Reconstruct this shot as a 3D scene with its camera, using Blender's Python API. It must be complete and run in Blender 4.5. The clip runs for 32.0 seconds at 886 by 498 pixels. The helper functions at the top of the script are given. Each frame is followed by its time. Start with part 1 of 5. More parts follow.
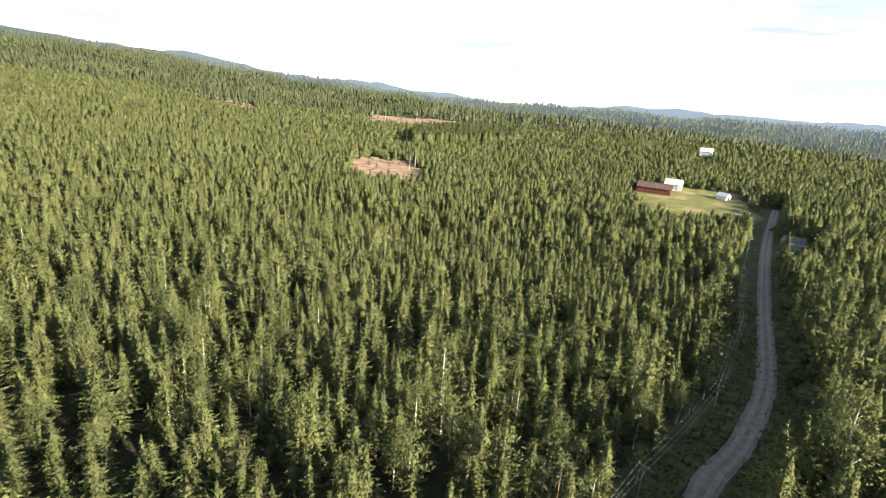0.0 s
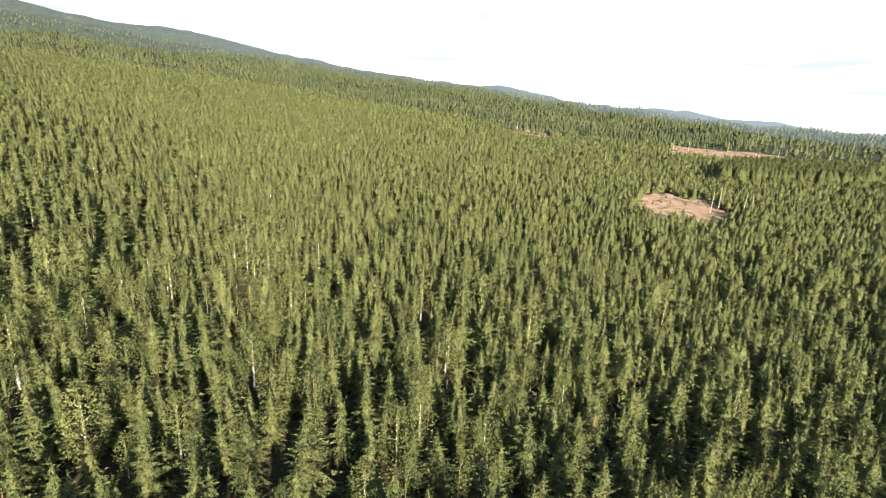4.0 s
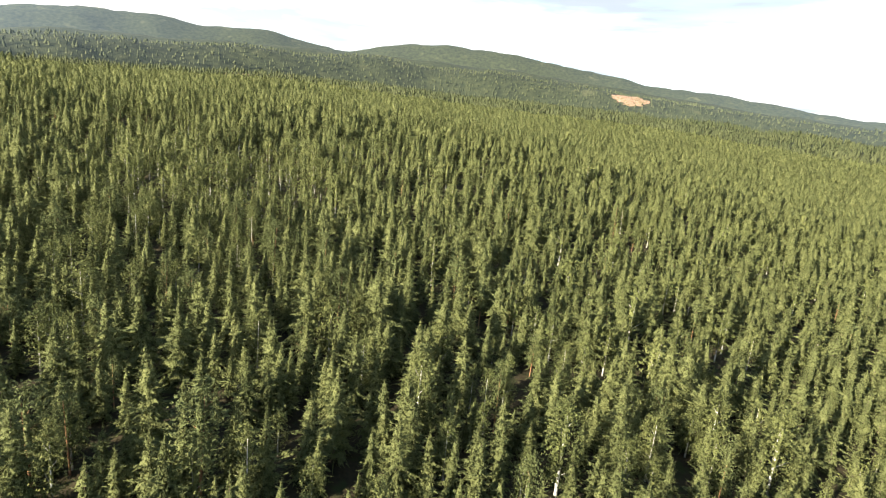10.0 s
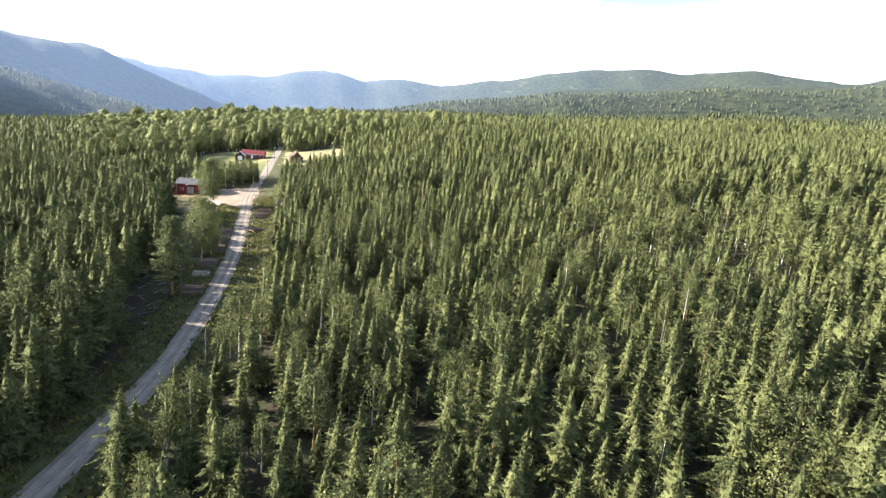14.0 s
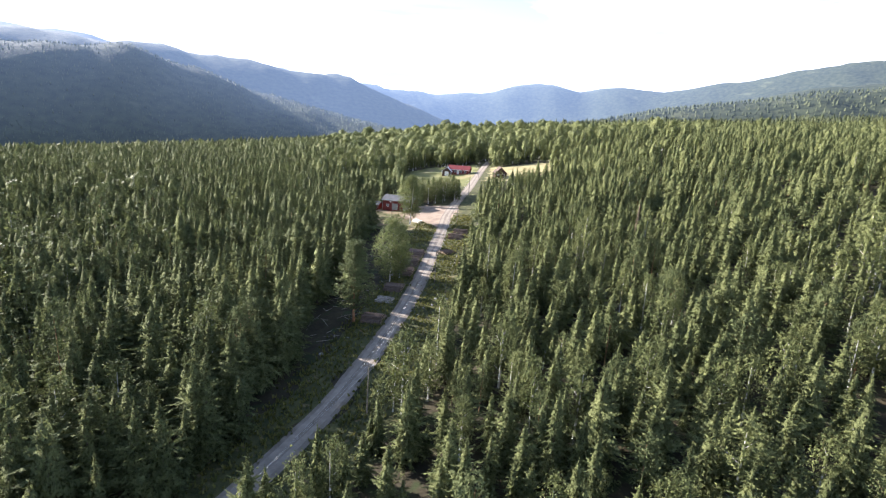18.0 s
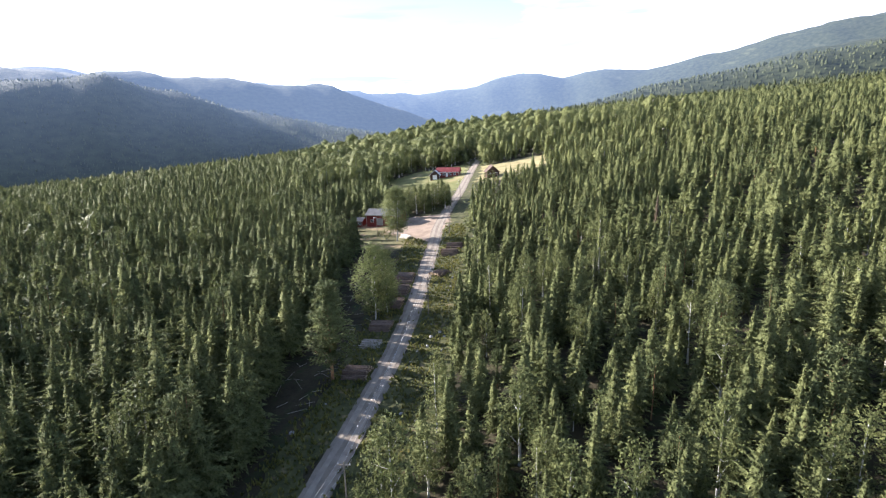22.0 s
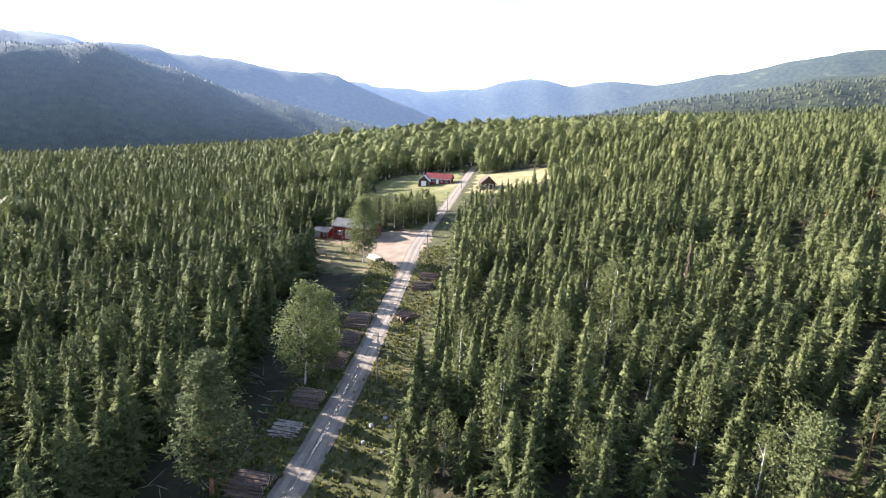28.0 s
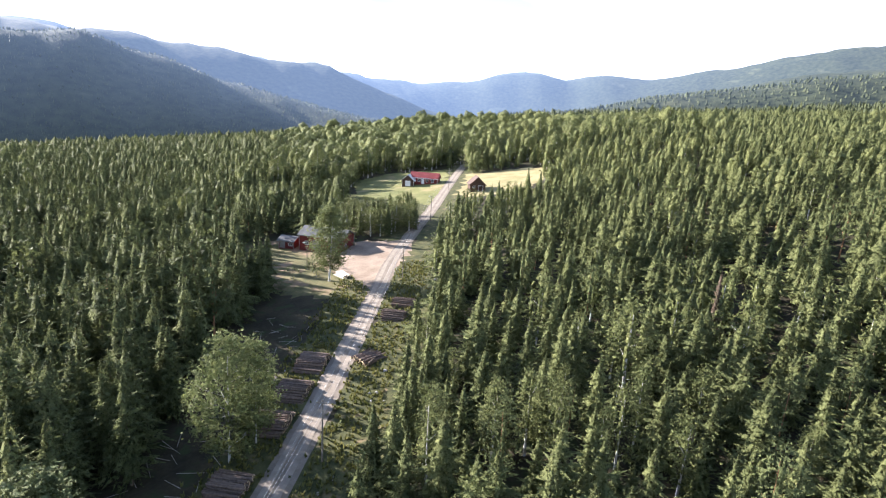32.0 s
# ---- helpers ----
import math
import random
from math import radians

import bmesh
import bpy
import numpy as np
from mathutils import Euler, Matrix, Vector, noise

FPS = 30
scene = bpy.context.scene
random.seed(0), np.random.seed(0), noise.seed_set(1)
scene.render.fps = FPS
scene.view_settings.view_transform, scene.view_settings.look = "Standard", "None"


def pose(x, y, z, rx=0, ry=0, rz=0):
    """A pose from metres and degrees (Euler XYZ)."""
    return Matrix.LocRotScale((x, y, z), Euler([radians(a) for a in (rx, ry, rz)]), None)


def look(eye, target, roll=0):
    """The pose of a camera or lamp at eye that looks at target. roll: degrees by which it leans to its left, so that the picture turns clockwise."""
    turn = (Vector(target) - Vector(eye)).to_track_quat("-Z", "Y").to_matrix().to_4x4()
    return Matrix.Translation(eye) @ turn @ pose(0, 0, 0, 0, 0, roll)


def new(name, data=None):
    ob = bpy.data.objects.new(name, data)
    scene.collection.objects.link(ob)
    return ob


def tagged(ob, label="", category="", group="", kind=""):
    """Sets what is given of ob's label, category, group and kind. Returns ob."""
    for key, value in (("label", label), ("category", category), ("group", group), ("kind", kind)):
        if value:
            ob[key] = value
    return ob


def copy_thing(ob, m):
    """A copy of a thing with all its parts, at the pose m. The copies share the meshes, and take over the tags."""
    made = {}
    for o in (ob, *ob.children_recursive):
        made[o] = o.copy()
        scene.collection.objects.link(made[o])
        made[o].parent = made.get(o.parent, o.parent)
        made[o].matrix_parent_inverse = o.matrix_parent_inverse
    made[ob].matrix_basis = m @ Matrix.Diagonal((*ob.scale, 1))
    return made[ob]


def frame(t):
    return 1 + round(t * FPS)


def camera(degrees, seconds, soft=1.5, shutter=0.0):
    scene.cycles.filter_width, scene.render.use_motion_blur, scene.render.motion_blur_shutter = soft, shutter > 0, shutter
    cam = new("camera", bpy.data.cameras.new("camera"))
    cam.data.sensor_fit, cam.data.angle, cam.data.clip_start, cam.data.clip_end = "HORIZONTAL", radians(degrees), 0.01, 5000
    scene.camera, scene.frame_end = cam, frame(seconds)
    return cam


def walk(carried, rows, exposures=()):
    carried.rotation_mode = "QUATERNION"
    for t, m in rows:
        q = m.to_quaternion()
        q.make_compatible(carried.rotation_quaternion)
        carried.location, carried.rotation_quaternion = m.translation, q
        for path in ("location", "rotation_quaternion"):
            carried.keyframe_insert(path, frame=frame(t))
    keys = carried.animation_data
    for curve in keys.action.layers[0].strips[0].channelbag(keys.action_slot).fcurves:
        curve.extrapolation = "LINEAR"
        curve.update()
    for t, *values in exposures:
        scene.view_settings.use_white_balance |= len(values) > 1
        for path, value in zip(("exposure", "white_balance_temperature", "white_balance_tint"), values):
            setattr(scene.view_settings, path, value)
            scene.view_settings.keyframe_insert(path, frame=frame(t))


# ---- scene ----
cam = camera(79.6, 32.0, soft=1.2)
PATH = [
    (0, (-0.296, 1.306, 44.722), (-0.319, 3.215, 44.127), 4.1),
    (0.5, (-0.102, 4.247, 44.879), (-0.242, 6.139, 44.246), 4.9),
    (1, (0.011, 7.206, 45.016), (-0.237, 9.092, 44.4), 3.3),
    (1.5, (-0.037, 10.158, 45.096), (-0.398, 12.033, 44.502), 2.7),
    (2, (-0.274, 13.035, 45.04), (-0.749, 14.897, 44.486), 2.8),
    (2.5, (-0.656, 15.872, 44.962), (-1.221, 17.714, 44.427), 2.6),
    (3, (-1.133, 18.702, 44.952), (-1.842, 20.492, 44.41), 2.3),
    (3.5, (-1.77, 21.44, 44.89), (-2.589, 23.179, 44.337), 2.9),
    (4, (-2.692, 24.066, 44.779), (-3.701, 25.701, 44.223), 2.7),
    (4.5, (-3.987, 26.499, 44.697), (-5.141, 28.039, 44.153), 3.4),
    (6.5, (-10.887, 35.222, 44.689), (-12.423, 36.421, 44.235), 0.0),
    (7, (-12.91, 37.202, 44.8), (-14.485, 38.32, 44.282), -0.9),
    (7.5, (-15.158, 38.992, 44.874), (-16.831, 39.952, 44.345), 1.7),
    (8, (-17.648, 40.586, 44.939), (-19.438, 41.31, 44.416), 5.8),
    (8.5, (-20.333, 41.956, 45.078), (-22.207, 42.407, 44.546), 7.0),
    (9, (-23.109, 42.991, 45.207), (-25.045, 43.133, 44.726), 8.7),
    (9.5, (-25.837, 43.633, 45.228), (-27.785, 43.582, 44.778), 7.5),
    (10, (-28.504, 43.893, 45.174), (-30.438, 43.59, 44.764), 5.9),
    (10.5, (-31.167, 43.791, 45.14), (-33.065, 43.323, 44.715), 4.5),
    (11, (-33.852, 43.44, 45.177), (-35.68, 42.763, 44.731), 5.9),
    (11.5, (-36.593, 42.895, 45.354), (-38.307, 41.987, 44.866), 8.9),
    (12, (-39.283, 42.041, 45.64), (-40.814, 40.85, 45.153), 11.0),
    (12.5, (-41.861, 40.72, 46.009), (-43.265, 39.373, 45.544), 11.5),
    (13, (-44.253, 38.98, 46.353), (-45.519, 37.485, 45.951), 10.0),
    (13.5, (-46.427, 37.007, 46.626), (-47.556, 35.406, 46.222), 8.2),
    (14, (-48.376, 34.958, 46.805), (-49.476, 33.34, 46.39), 5.6),
    (14.5, (-50.133, 32.878, 46.92), (-51.098, 31.177, 46.5), 6.0),
    (15, (-51.759, 30.705, 47.035), (-52.497, 28.909, 46.555), 9.9),
    (15.5, (-53.262, 28.325, 47.142), (-53.952, 26.509, 46.667), 8.2),
    (17.5, (-58.496, 18.144, 47.651), (-58.915, 16.242, 47.193), 7.3),
    (18, (-59.565, 15.468, 47.732), (-59.961, 13.557, 47.296), 4.0),
    (18.5, (-60.445, 12.696, 47.789), (-60.824, 10.774, 47.386), 1.2),
    (19, (-61.248, 9.892, 47.845), (-61.635, 7.957, 47.515), 0.5),
    (19.5, (-62.031, 7.086, 47.929), (-62.403, 5.139, 47.661), -1.4),
    (20, (-62.801, 4.277, 48.121), (-63.181, 2.343, 47.781), -0.6),
    (20.5, (-63.576, 1.48, 48.4), (-63.959, -0.435, 47.967), -0.6),
    (21, (-64.371, -1.287, 48.596), (-64.765, -3.202, 48.171), -2.0),
    (21.5, (-65.218, -4.008, 48.707), (-65.616, -5.923, 48.292), -1.0),
    (22, (-66.106, -6.727, 48.794), (-66.505, -8.637, 48.353), -1.7),
    (22.5, (-67.036, -9.435, 48.883), (-67.445, -11.345, 48.45), -0.6),
    (23, (-68.003, -12.123, 48.967), (-68.412, -14.041, 48.578), -0.6),
    (23.5, (-68.998, -14.789, 49.077), (-69.416, -16.716, 48.743), -1.0),
    (24, (-69.999, -17.497, 49.283), (-70.413, -19.406, 48.857), 0.6),
    (24.5, (-71.024, -20.219, 49.521), (-71.43, -22.118, 49.044), 1.3),
    (25, (-72.156, -22.912, 49.738), (-72.578, -24.81, 49.27), 3.1),
    (25.5, (-73.403, -25.528, 49.941), (-73.834, -27.443, 49.559), 2.8),
    (27.5, (-77.488, -35.978, 49.86), (-77.915, -37.87, 49.373), 2.83),
    (28, (-78.425, -38.588, 49.955), (-78.842, -40.493, 49.511), 2.95),
    (28.5, (-79.35, -41.195, 50.032), (-79.771, -43.101, 49.594), 2.43),
    (29, (-80.25, -43.794, 50.095), (-80.686, -45.704, 49.692), 1.86),
    (29.5, (-81.174, -46.401, 50.237), (-81.619, -48.311, 49.849), 1.39),
    (30, (-82.149, -49.012, 50.475), (-82.61, -50.909, 50.042), 2.27),
    (30.5, (-83.17, -51.627, 50.797), (-83.593, -53.533, 50.361), 1.54),
    (31, (-84.174, -54.225, 51.059), (-84.61, -56.125, 50.615), 4.1),
    (31.5, (-85.161, -56.813, 51.26), (-85.599, -58.702, 50.771), 3.73),
    (32, (-86.155, -59.4, 51.436), (-86.599, -61.293, 50.967), 3.62),
]
walk(cam, [(t, look(eye, target, roll)) for t, eye, target, roll in PATH], exposures=[(0.0, 1.97, 6900, 10), (4.0, 1.94, 6900, 9), (7.0, 1.81, 7100, 8), (8.0, 1.83, 7100, 8), (10.0, 1.99, 7000, 8), (13.0, 2.44, 6400, 12), (15.0, 2.29, 6200, 14), (18.0, 2.21, 5900, 18), (20.0, 2.07, 5900, 18), (25.0, 2.17, 5900, 18), (28.0, 2.29, 5900, 18), (32.0, 2.24, 5900, 18)])

# ---- sky, sun and daylight ----
SUN_TURN, SUN_HIGH = 231.6, 20.0  # degrees: from +y towards -x, and above the horizon
sun_way = Vector((-math.sin(radians(SUN_TURN)) * math.cos(radians(SUN_HIGH)), math.cos(radians(SUN_TURN)) * math.cos(radians(SUN_HIGH)), math.sin(radians(SUN_HIGH))))
sun = new("sun", bpy.data.lights.new("sun", "SUN"))
sun.data.energy, sun.data.angle, sun.data.color = 4.5, radians(0.6), (1.0, 0.92, 0.78)
sun.matrix_world = look(sun_way * 100, (0, 0, 0))

world = bpy.data.worlds.new("world")
scene.world = world
world.use_nodes = True
wn, wl = world.node_tree.nodes, world.node_tree.links
wn.clear()
sky = wn.new("ShaderNodeTexSky")
sky.sky_type, sky.sun_disc = "NISHITA", False
sky.sun_elevation, sky.sun_rotation = radians(SUN_HIGH), radians(360 - SUN_TURN)
sky.air_density, sky.dust_density, sky.ozone_density = 1.0, 0.35, 1.0
coord = wn.new("ShaderNodeTexCoord")
stretch = wn.new("ShaderNodeMapping")
stretch.inputs["Scale"].default_value = (1.4, 1.4, 7.0)
cloud = wn.new("ShaderNodeTexNoise")
cloud.inputs["Scale"].default_value, cloud.inputs["Detail"].default_value, cloud.inputs["Roughness"].default_value = 1.7, 7.0, 0.55
veil = wn.new("ShaderNodeMapRange")
veil.inputs["From Min"].default_value, veil.inputs["From Max"].default_value, veil.inputs["To Min"].default_value = 0.44, 0.60, 0.14
mixer = wn.new("ShaderNodeMix")
mixer.data_type = "RGBA"
mixer.inputs["B"].default_value = (9.0, 9.1, 9.3, 1)
glow = wn.new("ShaderNodeBackground")
glow.inputs["Strength"].default_value = 0.066
wout = wn.new("ShaderNodeOutputWorld")
wl.new(coord.outputs["Generated"], stretch.inputs["Vector"])
wl.new(stretch.outputs["Vector"], cloud.inputs["Vector"])
wl.new(cloud.outputs["Fac"], veil.inputs["Value"])
split = wn.new("ShaderNodeSeparateXYZ")
low = wn.new("ShaderNodeMapRange")
low.inputs["From Min"].default_value, low.inputs["From Max"].default_value, low.inputs["To Min"].default_value, low.inputs["To Max"].default_value = 0.09, 0.45, 1.0, 0.0
low.interpolation_type = "SMOOTHSTEP"
both = wn.new("ShaderNodeMath")
both.operation = "MULTIPLY"
wl.new(coord.outputs["Generated"], split.inputs["Vector"])
wl.new(split.outputs["Z"], low.inputs["Value"])
wl.new(low.outputs["Result"], both.inputs[0])
wl.new(veil.outputs["Result"], both.inputs[1])
rim = wn.new("ShaderNodeMapRange")
rim.inputs["From Min"].default_value, rim.inputs["From Max"].default_value, rim.inputs["To Min"].default_value, rim.inputs["To Max"].default_value = 0.05, 0.14, 1.0, 0.0
most = wn.new("ShaderNodeMath")
most.operation = "MAXIMUM"
wl.new(split.outputs["Z"], rim.inputs["Value"])
wl.new(rim.outputs["Result"], most.inputs[0])
wl.new(both.outputs["Value"], most.inputs[1])
wl.new(most.outputs["Value"], mixer.inputs["Factor"])
wl.new(sky.outputs["Color"], mixer.inputs["A"])
# flat grey-blue cloudlets under the bright veil
flat = wn.new("ShaderNodeMapping")
flat.inputs["Scale"].default_value, flat.inputs["Location"].default_value = (2.6, 2.6, 24.0), (0.7, 0.2, 0.0)
puffs = wn.new("ShaderNodeTexNoise")
puffs.inputs["Scale"].default_value, puffs.inputs["Detail"].default_value, puffs.inputs["Roughness"].default_value = 1.5, 5.0, 0.5
puff = wn.new("ShaderNodeMapRange")
puff.inputs["From Min"].default_value, puff.inputs["From Max"].default_value, puff.inputs["To Max"].default_value = 0.52, 0.67, 0.9
grey = wn.new("ShaderNodeMix")
grey.data_type = "RGBA"
grey.inputs["B"].default_value = (2.9, 3.3, 3.9, 1)
wl.new(coord.outputs["Generated"], flat.inputs["Vector"])
wl.new(flat.outputs["Vector"], puffs.inputs["Vector"])
wl.new(puffs.outputs["Fac"], puff.inputs["Value"])
wl.new(puff.outputs["Result"], grey.inputs["Factor"])
wl.new(mixer.outputs["Result"], grey.inputs["A"])
wl.new(grey.outputs["Result"], glow.inputs["Color"])
wl.new(glow.outputs["Background"], wout.inputs["Surface"])


# ---- materials ----
def material(name, dark, light, scale=3.0, rough=0.8, bump=0.0, tint="", leaf=0.0, metal=0.0, haze_rgb=None, haze_at="", stretch_xyz=None, spots=None, gaps=0.0, soft_facing=0.0, clump=0.2):
    """A weathered surface: two colours mixed by noise at two scales; tint: 'object' or an attribute that varies it from piece to piece."""
    m = bpy.data.materials.new(name)
    m.use_nodes = True
    nt = m.node_tree
    n, l = nt.nodes, nt.links
    n.clear()
    out = n.new("ShaderNodeOutputMaterial")
    bs = n.new("ShaderNodeBsdfPrincipled")
    bs.inputs["Roughness"].default_value, bs.inputs["Metallic"].default_value = rough, metal
    bs.inputs["Specular IOR Level"].default_value = 0.08 if leaf else 0.25
    geo = n.new("ShaderNodeNewGeometry")
    vec = geo.outputs["Position"]
    if stretch_xyz:
        tc = n.new("ShaderNodeTexCoord")
        mp = n.new("ShaderNodeMapping")
        mp.inputs["Scale"].default_value = stretch_xyz
        l.new(tc.outputs["Object"], mp.inputs["Vector"])
        vec = mp.outputs["Vector"]
    big = n.new("ShaderNodeTexNoise")
    big.inputs["Scale"].default_value, big.inputs["Detail"].default_value = 1.0 / scale, 6.0
    l.new(vec, big.inputs["Vector"])
    grain = n.new("ShaderNodeTexNoise")
    grain.inputs["Scale"].default_value, grain.inputs["Detail"].default_value = 9.0 / scale, 4.0
    l.new(vec, grain.inputs["Vector"])
    add = n.new("ShaderNodeMath")
    add.operation = "MULTIPLY_ADD"
    add.inputs[1].default_value = 0.45
    l.new(grain.outputs["Fac"], add.inputs[0])
    l.new(big.outputs["Fac"], add.inputs[2])
    rng = n.new("ShaderNodeMapRange")
    rng.inputs["From Min"].default_value, rng.inputs["From Max"].default_value = 0.5, 0.95
    l.new(add.outputs["Value"], rng.inputs["Value"])
    fac = rng.outputs["Result"]
    if tint:
        if tint == "object":
            src = n.new("ShaderNodeObjectInfo").outputs["Random"]
        else:
            at = n.new("ShaderNodeAttribute")
            at.attribute_name = tint
            src = at.outputs["Fac"]
        half = n.new("ShaderNodeMath")
        half.operation = "MULTIPLY_ADD"
        half.inputs[1].default_value = 0.7
        l.new(fac, half.inputs[0])
        two = n.new("ShaderNodeMath")
        two.operation = "MULTIPLY"
        two.inputs[1].default_value = 0.45
        l.new(src, two.inputs[0])
        l.new(two.outputs["Value"], half.inputs[2])
        fac = half.outputs["Value"]
    mix = n.new("ShaderNodeMix")
    mix.data_type = "RGBA"
    mix.inputs["A"].default_value, mix.inputs["B"].default_value = (*dark, 1), (*light, 1)
    l.new(fac, mix.inputs["Factor"])
    colour = mix.outputs["Result"]
    if spots:
        sp = n.new("ShaderNodeTexNoise")
        sp.inputs["Scale"].default_value, sp.inputs["Detail"].default_value = spots[1], 5.0
        l.new(vec, sp.inputs["Vector"])
        sr = n.new("ShaderNodeMapRange")
        sr.inputs["From Min"].default_value, sr.inputs["From Max"].default_value = spots[2], spots[2] + 0.12
        l.new(sp.outputs["Fac"], sr.inputs["Value"])
        sm = n.new("ShaderNodeMix")
        sm.data_type = "RGBA"
        sm.inputs["B"].default_value = (*spots[0], 1)
        l.new(sr.outputs["Result"], sm.inputs["Factor"])
        l.new(colour, sm.inputs["A"])
        colour = sm.outputs["Result"]
    l.new(colour, bs.inputs["Base Color"])
    if bump:
        bp = n.new("ShaderNodeBump")
        bp.inputs["Strength"].default_value, bp.inputs["Distance"].default_value = bump, scale * 0.08
        l.new(add.outputs["Value"], bp.inputs["Height"])
        l.new(bp.outputs["Normal"], bs.inputs["Normal"])
    turned = None
    if soft_facing:
        # needles and leaves look every way at once: each spray takes the light of its side of the crown
        fa = n.new("ShaderNodeAttribute")
        fa.attribute_name = "facing"
        vt = n.new("ShaderNodeVectorTransform")
        vt.vector_type, vt.convert_from, vt.convert_to = "NORMAL", "OBJECT", "WORLD"
        l.new(fa.outputs["Vector"], vt.inputs["Vector"])
        mx = n.new("ShaderNodeMix")
        mx.data_type = "VECTOR"
        mx.inputs["Factor"].default_value = soft_facing
        l.new(geo.outputs["Normal"], mx.inputs[4])
        l.new(vt.outputs["Vector"], mx.inputs[5])
        nn = n.new("ShaderNodeVectorMath")
        nn.operation = "NORMALIZE"
        l.new(mx.outputs[1], nn.inputs[0])
        tuft = n.new("ShaderNodeTexNoise")
        tuft.inputs["Scale"].default_value, tuft.inputs["Detail"].default_value, tuft.inputs["Roughness"].default_value = 0.64 / clump, 4.0, 0.65
        l.new(geo.outputs["Position"], tuft.inputs["Vector"])
        rough_up = n.new("ShaderNodeBump")
        rough_up.inputs["Strength"].default_value, rough_up.inputs["Distance"].default_value = 1.0, 1.9 * clump
        l.new(tuft.outputs["Fac"], rough_up.inputs["Height"])
        l.new(nn.outputs["Vector"], rough_up.inputs["Normal"])
        turned = rough_up.outputs["Normal"]
        l.new(turned, bs.inputs["Normal"])
    # haze of the distance put into emission, scaled by a vertex attribute
    if haze_rgb:
        bs.inputs["Emission Color"].default_value = (*haze_rgb, 1)
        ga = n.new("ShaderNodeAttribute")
        ga.attribute_name = haze_at
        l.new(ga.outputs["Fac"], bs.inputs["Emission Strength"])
    shader = bs.outputs["BSDF"]
    if leaf:
        tr = n.new("ShaderNodeBsdfTranslucent")
        l.new(colour, tr.inputs["Color"])
        if turned:
            l.new(turned, tr.inputs["Normal"])
        ms = n.new("ShaderNodeMixShader")
        ms.inputs["Fac"].default_value = leaf
        l.new(shader, ms.inputs[1])
        l.new(tr.outputs["BSDF"], ms.inputs[2])
        shader = ms.outputs["Shader"]
    if gaps:
        # sprays of needles with see-through gaps between the twigs
        tw = n.new("ShaderNodeTexNoise")
        tw.inputs["Scale"].default_value, tw.inputs["Detail"].default_value, tw.inputs["Roughness"].default_value = 1.15 / clump, 3.0, 0.62
        l.new(vec, tw.inputs["Vector"])
        cut = n.new("ShaderNodeMapRange")
        cut.inputs["From Min"].default_value, cut.inputs["From Max"].default_value = gaps - 0.02, gaps + 0.02
        l.new(tw.outputs["Fac"], cut.inputs["Value"])
        clear = n.new("ShaderNodeBsdfTransparent")
        gm = n.new("ShaderNodeMixShader")
        l.new(cut.outputs["Result"], gm.inputs["Fac"])
        l.new(clear.outputs["BSDF"], gm.inputs[1])
        l.new(shader, gm.inputs[2])
        shader = gm.outputs["Shader"]
    l.new(shader, out.inputs["Surface"])
    return m


NEEDLE = material("spruce_needles", (0.074, 0.090, 0.038), (0.212, 0.230, 0.092), 1.6, 0.75, 0.0, tint="tint", leaf=0.28, gaps=0.46, soft_facing=0.28, clump=0.42)
NEEDLE_OB = material("spruce_needles_single", (0.074, 0.090, 0.038), (0.212, 0.230, 0.092), 1.6, 0.75, 0.0, tint="object", leaf=0.28, gaps=0.46, soft_facing=0.28, clump=0.42)
PINE = material("pine_needles", (0.075, 0.095, 0.038), (0.16, 0.18, 0.075), 1.2, 0.75, tint="tint", leaf=0.15, gaps=0.45, soft_facing=0.5, clump=0.45)
PINE_OB = material("pine_needles_single", (0.075, 0.095, 0.038), (0.16, 0.18, 0.075), 1.2, 0.75, tint="object", leaf=0.15, gaps=0.45, soft_facing=0.5, clump=0.45)
LEAF = material("birch_leaves", (0.100, 0.120, 0.044), (0.22, 0.235, 0.090), 1.4, 0.6, tint="tint", leaf=0.24, gaps=0.46, soft_facing=0.5, clump=0.6)
LEAF_OB = material("birch_leaves_single", (0.100, 0.120, 0.044), (0.22, 0.235, 0.090), 1.4, 0.6, tint="object", leaf=0.24, gaps=0.46, soft_facing=0.5, clump=0.6)
DRY = material("dry_brown_needles", (0.09, 0.075, 0.055), (0.19, 0.14, 0.10), 1.0, 0.85, leaf=0.1, gaps=0.50, soft_facing=0.7)
# blue emission imitates the haze in front of these woods
HAZE_NEEDLE = material("distant_conifers", (0.026, 0.038, 0.016), (0.086, 0.096, 0.040), 30, 0.8, tint="tint", haze_rgb=(0.29, 0.40, 0.60), haze_at="far_glow", soft_facing=0.5)
BARK = material("grey_brown_bark", (0.07, 0.055, 0.04), (0.20, 0.16, 0.12), 0.5, 0.9, 0.5)
PINE_BARK = material("orange_pine_bark", (0.20, 0.10, 0.05), (0.36, 0.20, 0.11), 0.6, 0.9, 0.5)
BIRCH_BARK = material("white_birch_bark", (0.35, 0.33, 0.30), (0.78, 0.76, 0.72), 0.5, 0.8, 0.2, spots=((0.04, 0.035, 0.03), 4.0, 0.62))
SNAG = material("bleached_bare_trunk", (0.26, 0.22, 0.18), (0.50, 0.45, 0.39), 0.7, 0.85)
FLOOR = material("forest_floor", (0.022, 0.019, 0.011), (0.062, 0.050, 0.026), 5.0, 0.95, 0.5, spots=((0.036, 0.046, 0.016), 0.35, 0.52))
